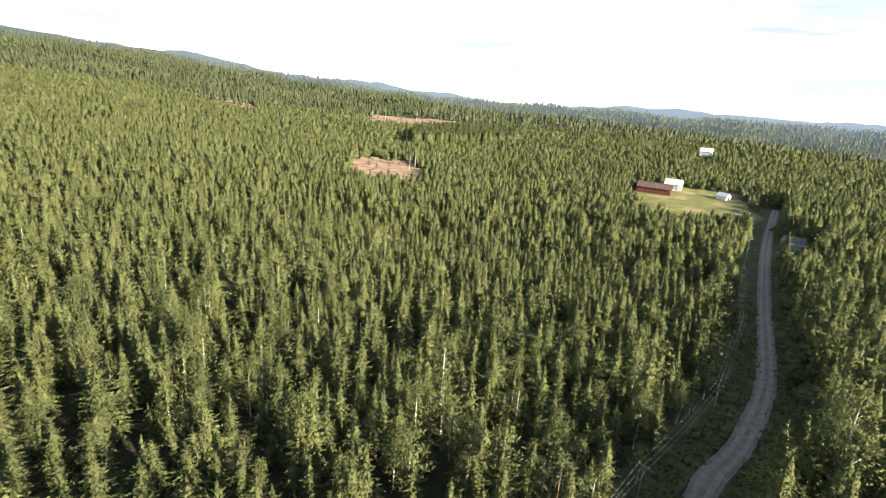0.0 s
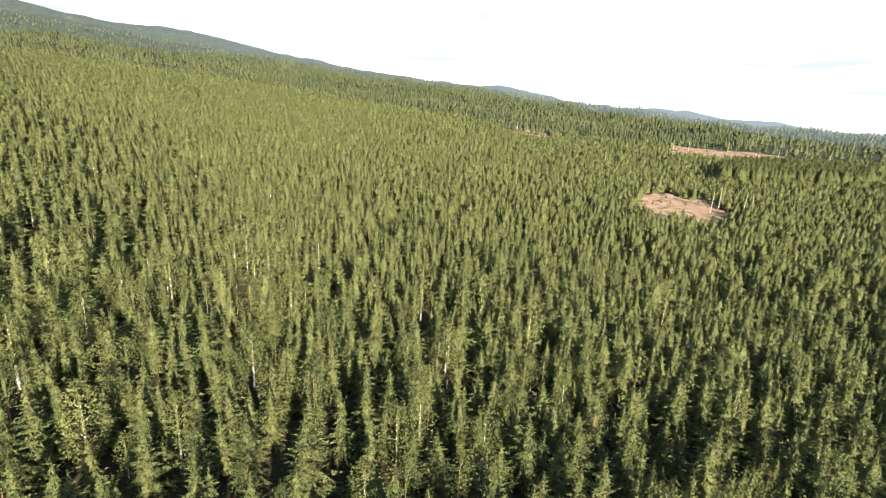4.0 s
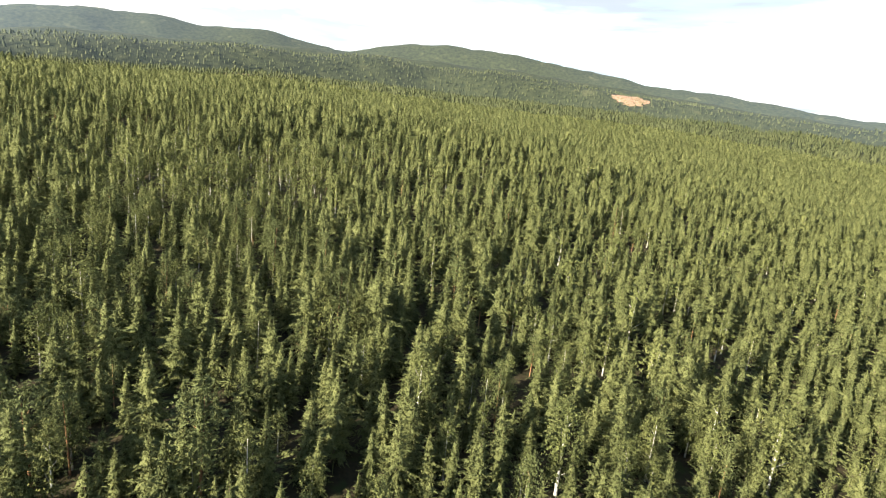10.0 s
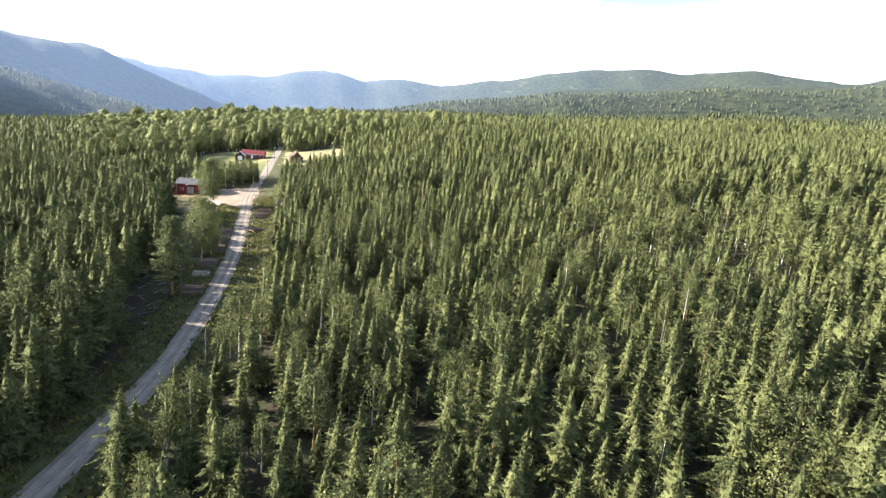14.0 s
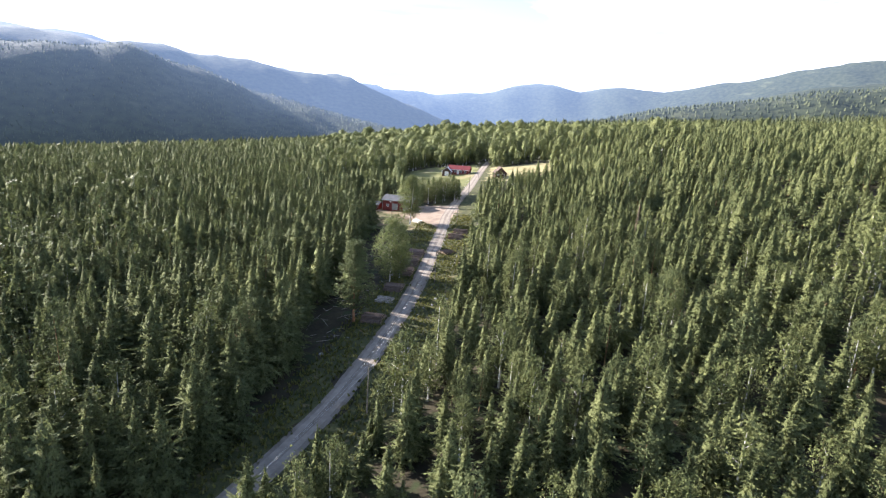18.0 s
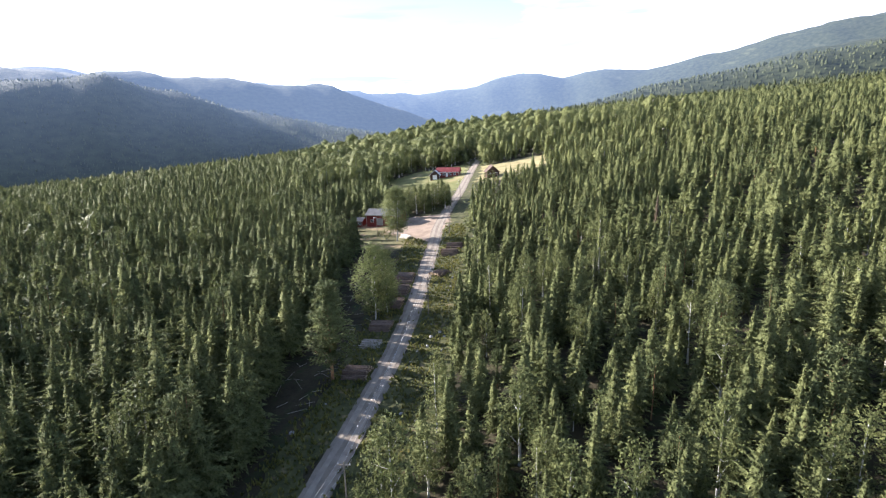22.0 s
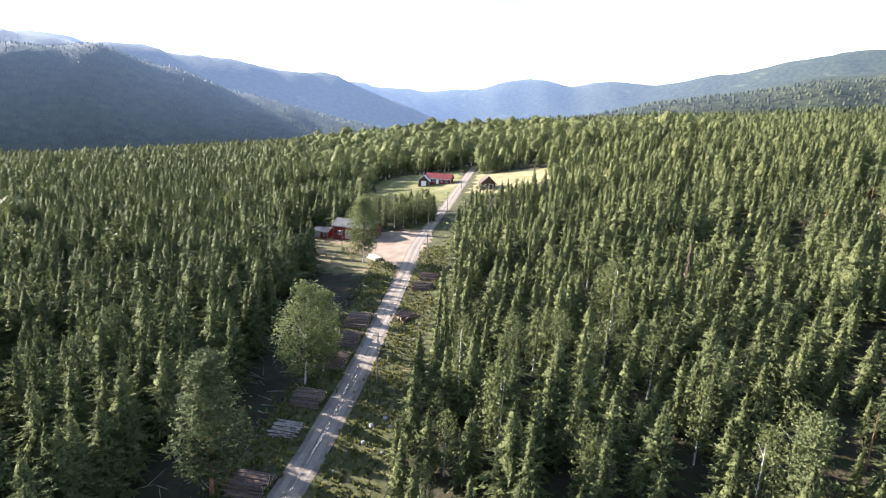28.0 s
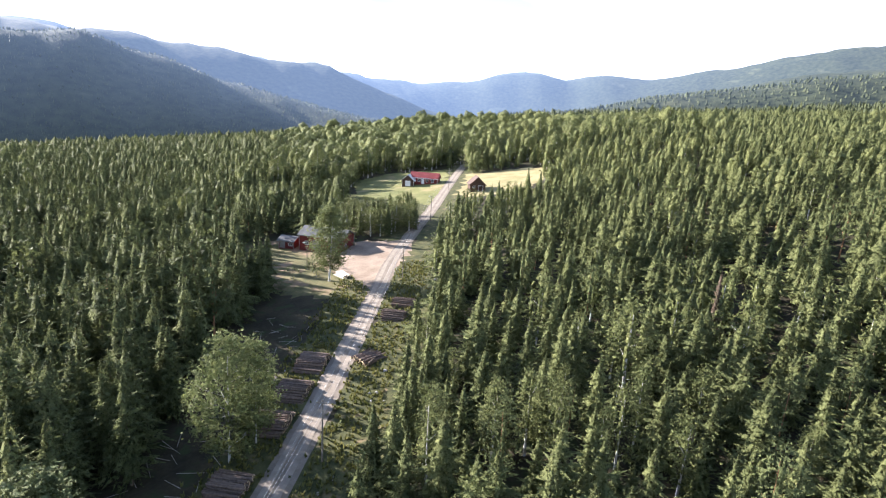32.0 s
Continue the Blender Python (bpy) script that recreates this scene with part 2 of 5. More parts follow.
# far slopes: haze is put in as blue emission, growing with distance
FAR_FLOOR = material("distant_forest_slope", (0.014, 0.022, 0.010), (0.052, 0.060, 0.026), 22, 0.95, 1.0, haze_rgb=(0.29, 0.40, 0.60), haze_at="far_glow", spots=((0.085, 0.090, 0.042), 0.010, 0.62))
GRASS = material("rough_verge_grass", (0.030, 0.038, 0.013), (0.11, 0.105, 0.038), 2.2, 0.9, 0.5, spots=((0.20, 0.15, 0.08), 0.5, 0.60))
STUBBLE = material("dry_stubble", (0.22, 0.19, 0.085), (0.38, 0.32, 0.16), 7.0, 0.9, 0.2, spots=((0.20, 0.20, 0.08), 0.08, 0.56))
MEADOW = material("mown_meadow", (0.11, 0.122, 0.036), (0.22, 0.208, 0.076), 9.0, 0.9, 0.2, spots=((0.30, 0.24, 0.12), 0.06, 0.54))
LAWN = material("worn_yard_grass", (0.060, 0.066, 0.022), (0.17, 0.145, 0.062), 3.0, 0.9, 0.4, spots=((0.26, 0.18, 0.11), 0.22, 0.52))
BLADE = material("grass_tufts", (0.06, 0.08, 0.02), (0.24, 0.22, 0.07), 2.5, 0.85, tint="tint", leaf=0.3)
GRAVEL = material("pale_gravel", (0.155, 0.128, 0.100), (0.275, 0.23, 0.182), 2.4, 0.95, 0.4)
TRACK = material("packed_wheel_track", (0.22, 0.185, 0.147), (0.335, 0.285, 0.23), 1.5, 0.95, 0.2)
YARD = material("sandy_yard_gravel", (0.21, 0.155, 0.11), (0.36, 0.275, 0.205), 4.0, 0.95, 0.3)
SLASH = material("clear_cut_slash", (0.20, 0.12, 0.08), (0.44, 0.29, 0.21), 6.0, 0.95, 0.6, spots=((0.10, 0.11, 0.045), 0.12, 0.52))
LOG_BARK = material("stacked_log_bark", (0.07, 0.05, 0.038), (0.22, 0.16, 0.125), 0.35, 0.9, 0.4, tint="object")
LOG_END = material("sawn_log_end", (0.50, 0.36, 0.20), (0.72, 0.56, 0.36), 0.2, 0.85)
PALE_LOG = material("peeled_pale_logs", (0.42, 0.39, 0.33), (0.64, 0.61, 0.54), 0.6, 0.8, tint="object")
RED_WOOD = material("falu_red_boards", (0.12, 0.024, 0.020), (0.21, 0.045, 0.035), 1.5, 0.85, tint="object")
OLD_RED = material("faded_brown_red_boards", (0.085, 0.030, 0.024), (0.16, 0.060, 0.045), 1.5, 0.85, tint="object")
DARK_WOOD = material("tarred_dark_boards", (0.035, 0.022, 0.016), (0.10, 0.060, 0.042), 1.2, 0.85, tint="object")
GREY_WOOD = material("weathered_grey_boards", (0.20, 0.19, 0.175), (0.38, 0.36, 0.34), 1.2, 0.85, tint="object")
WHITE_WOOD = material("white_painted_boards", (0.66, 0.65, 0.62), (0.82, 0.81, 0.78), 1.5, 0.7, tint="object")
GREY_ROOF = material("grey_sheet_roof", (0.085, 0.085, 0.085), (0.16, 0.16, 0.158), 2.0, 0.7, 0.1)
RED_ROOF = material("red_tile_roof", (0.17, 0.035, 0.035), (0.30, 0.07, 0.065), 1.5, 0.65)
WHITE_ROOF = material("pale_sheet_roof", (0.60, 0.60, 0.60), (0.80, 0.80, 0.80), 2.0, 0.45)
BROWN_ROOF = material("brown_roof", (0.07, 0.045, 0.035), (0.15, 0.10, 0.08), 1.5, 0.8)
GLASS = material("dark_window_glass", (0.02, 0.025, 0.03), (0.05, 0.06, 0.07), 1.0, 0.08)
POLE_WOOD = material("creosoted_pole", (0.16, 0.13, 0.10), (0.30, 0.26, 0.21), 0.6, 0.85)
WIRE = material("aluminium_wire", (0.42, 0.42, 0.42), (0.56, 0.56, 0.56), 1.0, 0.6, metal=0.3)
STEEL = material("galvanised_steel", (0.42, 0.43, 0.44), (0.6, 0.6, 0.6), 0.8, 0.45, metal=0.7)
LAMP_WHITE = material("white_lamp_cover", (0.75, 0.75, 0.72), (0.85, 0.85, 0.83), 0.5, 0.35)
STONE = material("grey_boulder", (0.22, 0.21, 0.20), (0.46, 0.44, 0.42), 0.8, 0.9, 0.5)


# ---- the lie of the land ----
rs = np.random.RandomState(7)
HUB = (-50.0, 0.0)
# height near the road: a sloping hillside, slightly curved
LAND = (-8.19, -4.73, -7.28, 3.8, 0.32, -0.73)
# crest of the near slope: turn from +y towards -x, rise seen from the flight in degrees, metres away
CREST = ((0, -1.9, 900), (15, -0.7, 1200), (25, 0.75, 1400), (40, 1.9, 1500), (50, 2.9, 1400), (60, 3.3, 1200), (80, 4.4, 1200), (100, 4.9, 1200), (115, 4.9, 1100), (130, 3.9, 1000),
         (145, 3.0, 900), (158, 1.9, 800), (168, 0.7, 700), (178, -0.7, 700), (190, -2.0, 650), (207, -3.5, 600), (250, -5.0, 500), (300, -4.4, 600), (325, -3.0, 700), (345, -2.3, 800))
MIDDLE = ((0, -1.4), (20, 0.2), (45, 2.6), (60, 4.0), (75, 5.6), (90, 7.0), (105, 7.4), (120, 6.8), (135, 5.4), (150, 3.2), (160, 1.0), (168, -0.2), (173, 0.1), (179, 0.95), (184.9, 2.25), (190, 3.55), (194, 4.3), (196.8, 5.2), (199, 6.0), (201, 5.75), (204, 5.3), (207.4, 4.85), (240, 3.5), (290, 0.5), (325, -1.4))
BEHIND = ((0, -1.6), (20, 0.1), (45, 2.6), (60, 4.1), (75, 5.8), (90, 7.3), (105, 7.6), (120, 7.0), (135, 5.8), (145, 3.9), (152, 2.3), (160, 0.6), (164, 0.35), (168.2, 1.0), (172.3, 2.3), (176.4, 3.8), (178.7, 4.7), (181.5, 4.95), (185.4, 4.95), (188.5, 5.6), (191.3, 5.6), (192.6, 5.35), (194, 5.5), (196.3, 6.2), (198.8, 6.0), (201, 5.7), (203, 6.0), (207, 5.9), (220, 5.0), (240, 3.8), (290, 0.6), (325, -1.6))
FAR = ((0, -0.85), (3.7, -1.0), (6.7, -0.42), (11.8, -0.22), (14, -0.45), (18.4, -0.15), (23.4, 1.0), (26.3, 1.2), (31.6, 1.25), (35.6, 1.65), (39, 2.0), (48, 3.3), (56, 4.75), (64, 5.05), (70, 5.95), (74, 6.6), (78, 6.8), (87, 8.15), (94.3, 9.1), (99.5, 9.25), (105.4, 8.85), (108.2, 7.85), (111, 7.5), (113.4, 7.8), (118.3, 8.6), (123.4, 7.9), (127.6, 8.35),
       (131.6, 7.75), (133.4, 8.0), (137.5, 7.0), (140.6, 6.3), (144, 5.75), (147.7, 5.05), (150, 5.4), (152.2, 5.35), (155.3, 4.7), (158, 5.42), (161.3, 5.2), (164.3, 4.3), (168.6, 3.75), (173.2, 3.75), (176.6, 4.05), (180, 4.5), (187, 5.0), (190, 5.3), (195, 5.4), (199, 5.6), (203, 6.15), (206, 6.1), (230, 5.0), (280, 2.5), (322, -0.85), (328.7, -1.0), (333, -0.95), (339, -0.78), (346.4, -1.2), (350.3, -1.65), (357.3, -1.55))
EYE_Z = 47.0
NEAR_TO = ((0, 230), (130, 260), (150, 380), (200, 380), (230, 230))  # how far the near slope reaches, by turn


def around(table, az, col):
    t = np.array(table, float)
    a = np.concatenate([t[:, 0] - 360, t[:, 0], t[:, 0] + 360])
    v = np.tile(t[:, col], 3)
    return sum(np.interp(az + d, a, v) * w for d, w in ((-1.2, 0.25), (0, 0.5), (1.2, 0.25)))


def near_z(x, y):
    x, y = x / 100.0, y / 100.0
    return LAND[0] + LAND[1] * x + LAND[2] * y + LAND[3] * x * x + LAND[4] * x * y + LAND[5] * y * y


def ripple(x, y, size, seed):
    """Smooth fractal unevenness, about -1 to 1, from a few crossing waves."""
    r = np.random.RandomState(seed)
    out, amp = 0, 0.5
    for _ in range(4):
        for _ in range(3):
            a, p = r.rand() * 6.283, r.rand() * 6.283
            out = out + amp / 1.7 * np.sin((x * math.cos(a) + y * math.sin(a)) * 6.283 / size + p + 1.3 * np.sin((y * math.cos(a) - x * math.sin(a)) * 4.1 / size + p))
        size, amp = size * 0.47, amp * 0.55
    return out


def ground_z(x, y):
    """Height of the land at arrays x, y."""
    x, y = np.asarray(x, float), np.asarray(y, float)
    dx, dy = x - HUB[0], y - HUB[1]
    r = np.hypot(dx, dy) + 1e-6
    az = np.degrees(np.arctan2(-dx, dy)) % 360
    r0 = around(NEAR_TO, az, 1)
    k = np.minimum(1.0, r0 / r)
    zn = near_z(HUB[0] + dx * k, HUB[1] + dy * k)
    d1 = around(CREST, az, 2)
    tan = lambda e: np.tan(np.radians(e))
    z1 = EYE_Z - 14 + tan(around(CREST, az, 1)) * d1
    d2, d3 = np.maximum(d1 * 1.75, 1700), 4250.0
    z2 = EYE_Z - 12 + tan(around(MIDDLE, az, 1)) * d2
    d25 = 0.5 * (d2 + d3)
    z25 = EYE_Z - 8 + tan(around(BEHIND, az, 1)) * d25
    z3 = EYE_Z - 6 + tan(around(FAR, az, 1)) * d3
    dip = np.interp(around(MIDDLE, az, 1) - around(CREST, az, 1), [0.0, 3.0], [0.02, 0.10])
    zv = np.minimum(z1, z2) - dip * (d2 - d1) * 0.5
    s = lambda a, b: np.clip((r - a) / (b - a), 0, 1)
    ease = lambda t: t * t * (3 - 2 * t)
    z = zn + (z1 - zn) * s(r0, d1)
    mid = 0.5 * (d1 + d2)
    z = z + (zv - z1) * ease(s(d1, mid)) + (z2 - zv) * ease(s(mid, d2))
    for da, za, db, zb in ((d2, z2, d25, z25), (d25, z25, d3, z3)):
        half = 0.5 * (da + db)
        zw = np.minimum(za, zb) - 0.03 * (db - da)
        z = z + (zw - za) * ease(s(da, half)) + (zb - zw) * ease(s(half, db))
    z = z + (-120) * ease(s(d3, 4900))
    wild = np.clip((r - 350) / 900, 0, 1)
    return z + wild * np.interp(r, [1500, 2600], [1.0, 0.6]) * (7 * ripple(x, y, 420, 3) * np.clip(r / 1000, 0.3, 3.0))


def zat(x, y):
    return float(ground_z(np.array([x]), np.array([y]))[0])


ROAD = [(-192, -420), (-171, -368), (-150, -316), (-127, -255), (-116.2, -229), (-105.0, -200), (-99.3, -180), (-91.3, -153), (-82.7, -125), (-75.7, -105.5), (-68.6, -88.5), (-58.2, -66.5), (-44, -45), (-22, -15), (0, 14),
        (22, 44), (44.8, 74.7), (57, 87.5), (73.7, 109.8), (86.1, 130.3), (107.2, 169.2), (131.9, 215.2), (161, 266.7), (200, 330)]


def smooth_line(pts, step=2.0):
    p = np.array(pts, float)
    out = []
    for i in range(len(p) - 1):
        a, b, c, d = p[max(i - 1, 0)], p[i], p[i + 1], p[min(i + 2, len(p) - 1)]
        n = max(2, int(np.linalg.norm(c - b) / step))
        t = np.linspace(0, 1, n, endpoint=False)[:, None]
        out.append(0.5 * (2 * b + (c - a) * t + (2 * a - 5 * b + 4 * c - d) * t**2 + (3 * b - a - 3 * c + d) * t**3))
    return np.concatenate(out + [p[-1:]])


road_line = smooth_line(ROAD)
road_dir = np.gradient(road_line, axis=0)
road_dir /= np.linalg.norm(road_dir, axis=1, keepdims=True)
road_side = np.stack([-road_dir[:, 1], road_dir[:, 0]], 1)  # to the left when walking north, the uphill side


def road_off(x, y):
    """Signed distance from the road's middle: plus on the uphill side; and the y of the nearest point of the road."""
    q = np.stack([np.ravel(x), np.ravel(y)], 1)
    best, off, yy = np.full(len(q), 1e9), np.zeros(len(q)), np.zeros(len(q))
    for i in range(0, len(road_line), 2):
        d = q - road_line[i]
        dd = (d * d).sum(1)
        up = dd < best
        best[up], yy[up] = dd[up], road_line[i, 1]
        side = np.sign((d * road_side[i]).sum(1))
        off[up] = side[up]
    return off * np.sqrt(best), yy


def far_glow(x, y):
    """Emission that stands in for aerial haze on the far hills: nothing within a kilometre, more on the hills towards
    the sun.
    """
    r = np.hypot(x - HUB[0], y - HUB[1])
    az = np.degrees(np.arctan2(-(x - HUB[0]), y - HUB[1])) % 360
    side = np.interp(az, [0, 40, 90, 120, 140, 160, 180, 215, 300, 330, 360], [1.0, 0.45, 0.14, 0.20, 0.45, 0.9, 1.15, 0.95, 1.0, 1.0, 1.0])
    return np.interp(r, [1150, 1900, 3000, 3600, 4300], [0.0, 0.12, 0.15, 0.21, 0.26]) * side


def raw_mesh(name, verts, tris, mats, slot=None, tint=None, smooth=False, hazy=False, out=None):
    me = bpy.data.meshes.new(name)
    verts, tris = np.asarray(verts, np.float32), np.asarray(tris, np.int32)
    me.vertices.add(len(verts))
    me.vertices.foreach_set("co", verts.ravel())
    k = tris.shape[1]
    me.loops.add(tris.size)
    me.loops.foreach_set("vertex_index", tris.ravel())
    me.polygons.add(len(tris))
    me.polygons.foreach_set("loop_start", np.arange(len(tris), dtype=np.int32) * k)
    for m in mats:
        me.materials.append(m)
    if slot is not None:
        me.polygons.foreach_set("material_index", np.asarray(slot, np.int32))
    if smooth:
        me.polygons.foreach_set("use_smooth", np.ones(len(tris), bool))
    if tint is not None:
        at = me.attributes.new("tint", "FLOAT", "POINT")
        at.data.foreach_set("value", np.asarray(tint, np.float32))
    if out is not None:
        at = me.attributes.new("facing", "FLOAT_VECTOR", "POINT")
        at.data.foreach_set("vector", np.asarray(out, np.float32).ravel())
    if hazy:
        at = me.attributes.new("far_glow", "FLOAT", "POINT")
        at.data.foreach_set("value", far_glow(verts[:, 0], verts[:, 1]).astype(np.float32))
    me.update(calc_edges=True)
    return me


def part(name, data, parent, label=""):
    ob = new(name, data)
    if parent:
        ob.parent = parent
    return tagged(ob, label)


# the ground: one sheet, fine near the road and coarse far away
rad = np.concatenate([np.linspace(0, 300, 51)[1:], np.geomspace(310, 4900, 84)])
azs = np.linspace(0, 2 * np.pi, 541)[:-1]
rr, aa = np.meshgrid(rad, azs, indexing="ij")
gx, gy = HUB[0] - rr * np.sin(aa), HUB[1] + rr * np.cos(aa)
gv = np.stack([gx, gy, ground_z(gx, gy)], -1).reshape(-1, 3)
gv = np.vstack([gv, [[HUB[0], HUB[1], zat(*HUB)]]])
ni, nj = len(rad), len(azs)
ii, jj = np.meshgrid(np.arange(ni - 1), np.arange(nj), indexing="ij")
j2 = (jj + 1) % nj
quads = np.stack([ii * nj + jj, ii * nj + j2, (ii + 1) * nj + j2, (ii + 1) * nj + jj], -1).reshape(-1, 4)
tri = np.vstack([quads[:, [0, 1, 2]], quads[:, [0, 2, 3]], np.stack([np.full(nj, ni * nj), (np.arange(nj) + 1) % nj, np.arange(nj)], 1)])
crad = np.hypot(*(gv[tri].mean(1)[:, :2] - HUB).T)
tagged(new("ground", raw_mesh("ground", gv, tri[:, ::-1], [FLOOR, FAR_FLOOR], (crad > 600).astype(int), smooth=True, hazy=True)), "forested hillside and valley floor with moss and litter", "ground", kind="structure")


LAST = int(np.argmax(road_line[:, 1] > -352))  # the road is lost among the trees beyond the farm


def ribbon(name, left, right, lift, mat, label, category, step=1, rows=(LAST, len(road_line)), crown=0.0, wobble=0.0):
    """A strip along the road between two offsets from its middle, laid on the land."""
    idx = np.arange(rows[0], rows[1], step)
    cols = np.linspace(0, 1, max(3, int(abs(right - left) / 1.2) + 1))
    nc = len(cols)
    wl_ = wobble * ripple(idx * 2.0, idx * 0.7, 17, 11)
    wr_ = wobble * ripple(idx * 2.0, idx * 0.9, 15, 23)
    o = (left + wl_)[:, None] * (1 - cols) + (right + wr_)[:, None] * cols
    p = road_line[idx][:, None, :] + road_side[idx][:, None, :] * o[..., None]
    z = ground_z(p[..., 0], p[..., 1]) + lift + crown * (1 - (2 * cols - 1) ** 2)
    v = np.concatenate([p, z[..., None]], -1).reshape(-1, 3)
    a, b = np.meshgrid(np.arange(len(idx) - 1), np.arange(nc - 1), indexing="ij")
    q = np.stack([a * nc + b, a * nc + b + 1, (a + 1) * nc + b + 1, (a + 1) * nc + b], -1).reshape(-1, 4)
    return tagged(new(name, raw_mesh(name, v, q[:, ::-1], [mat], smooth=True)), label, category, kind="structure")


ribbon("verge_uphill", 2.1, 13.0, 0.02, GRASS, "rough grass strip under the power line", "verge", wobble=1.5)
ribbon("verge_downhill", -9.5, -2.1, 0.021, GRASS, "rough grass verge along the gravel road", "verge", wobble=1.5)
ribbon("road", -2.3, 2.3, 0.05, GRAVEL, "pale gravel road through the forest", "road", crown=0.06, wobble=0.18)
ribbon("wheel_track", 0.45, 1.45, 0.115, TRACK, "packed pale wheel track of the gravel road", "road", wobble=0.1)
ribbon("wheel_track", -1.45, -0.45, 0.115, TRACK, "packed pale wheel track of the gravel road", "road", wobble=0.1)


def inside(poly, x, y):
    p = np.array(poly, float)
    hit = np.zeros(np.shape(x), bool)
    for (x0, y0), (x1, y1) in zip(p, np.roll(p, -1, 0)):
        c = ((y0 > y) != (y1 > y)) & (x < (x1 - x0) * (y - y0) / (y1 - y0 + 1e-12) + x0)
        hit ^= c
    return hit


def patch(name, poly, lift, mat, label, category, cell=2.5):
    """A piece of ground with a ragged edge inside a polygon, laid on the land."""
    p = np.array(poly, float)
    lo, hi = p.min(0) - cell, p.max(0) + cell
    xs, ys = np.arange(lo[0], hi[0], cell), np.arange(lo[1], hi[1], cell)
    X, Y = np.meshgrid(xs, ys, indexing="ij")
    X2, Y2 = X + 0.5 * cell * ripple(X, Y, 4.2 * cell, 5), Y + 0.5 * cell * ripple(X, Y, 4.2 * cell, 8)
    keep = inside(poly, X + cell / 2, Y + cell / 2)[:-1, :-1]
    n2 = len(ys)
    a, b = np.nonzero(keep)
    q = np.stack([a * n2 + b, (a + 1) * n2 + b, (a + 1) * n2 + b + 1, a * n2 + b + 1], 1)
    used, q = np.unique(q, return_inverse=True)
    q = q.reshape(-1, 4)
    v = np.stack([X2.ravel(), Y2.ravel(), ground_z(X2, Y2).ravel() + lift], 1)[used]
    return tagged(new(name, raw_mesh(name, v, q, [mat], smooth=True)), label, category, kind="structure")


YARD_P = [(-99, -176), (-94, -190), (-86, -205), (-92, -214), (-97, -222), (-104, -220), (-112, -216), (-111, -206), (-104, -192)]
MEADOW_P = [(-99, -296), (-103, -338), (-122, -352), (-152, -344), (-146, -310), (-134, -276), (-126, -262), (-119, -268), (-112, -284)]
FIELD_P = [(-150, -298), (-156, -318), (-186, -312), (-200, -292), (-178, -274), (-160, -264), (-143, -266), (-141, -276)]
BELT_P = [(-90, -231), (-118, -250), (-124, -262), (-112, -284), (-99, -296), (-93, -268), (-84, -238)]
GLADE_P = [(-88, -176), (-74, -188), (-64, -204), (-62, -232), (-76, -236), (-92, -224), (-96, -196), (-97, -180)]
patch("yard_grass", GLADE_P, 0.03, LAWN, "short sunlit grass beside the gravel yard", "lawn")
patch("gravel_yard", YARD_P, 0.06, YARD, "sandy gravel yard in front of the red barn", "yard", 2.0)
patch("meadow", MEADOW_P, 0.04, MEADOW, "mown yellow-green meadow below the farm", "meadow", 3.0)
patch("belt_grass", BELT_P, 0.025, GRASS, "rough grass below the meadow", "grass", 2.5)
patch("field", FIELD_P, 0.04, STUBBLE, "pale stubble field behind the dark shed", "field", 3.0)


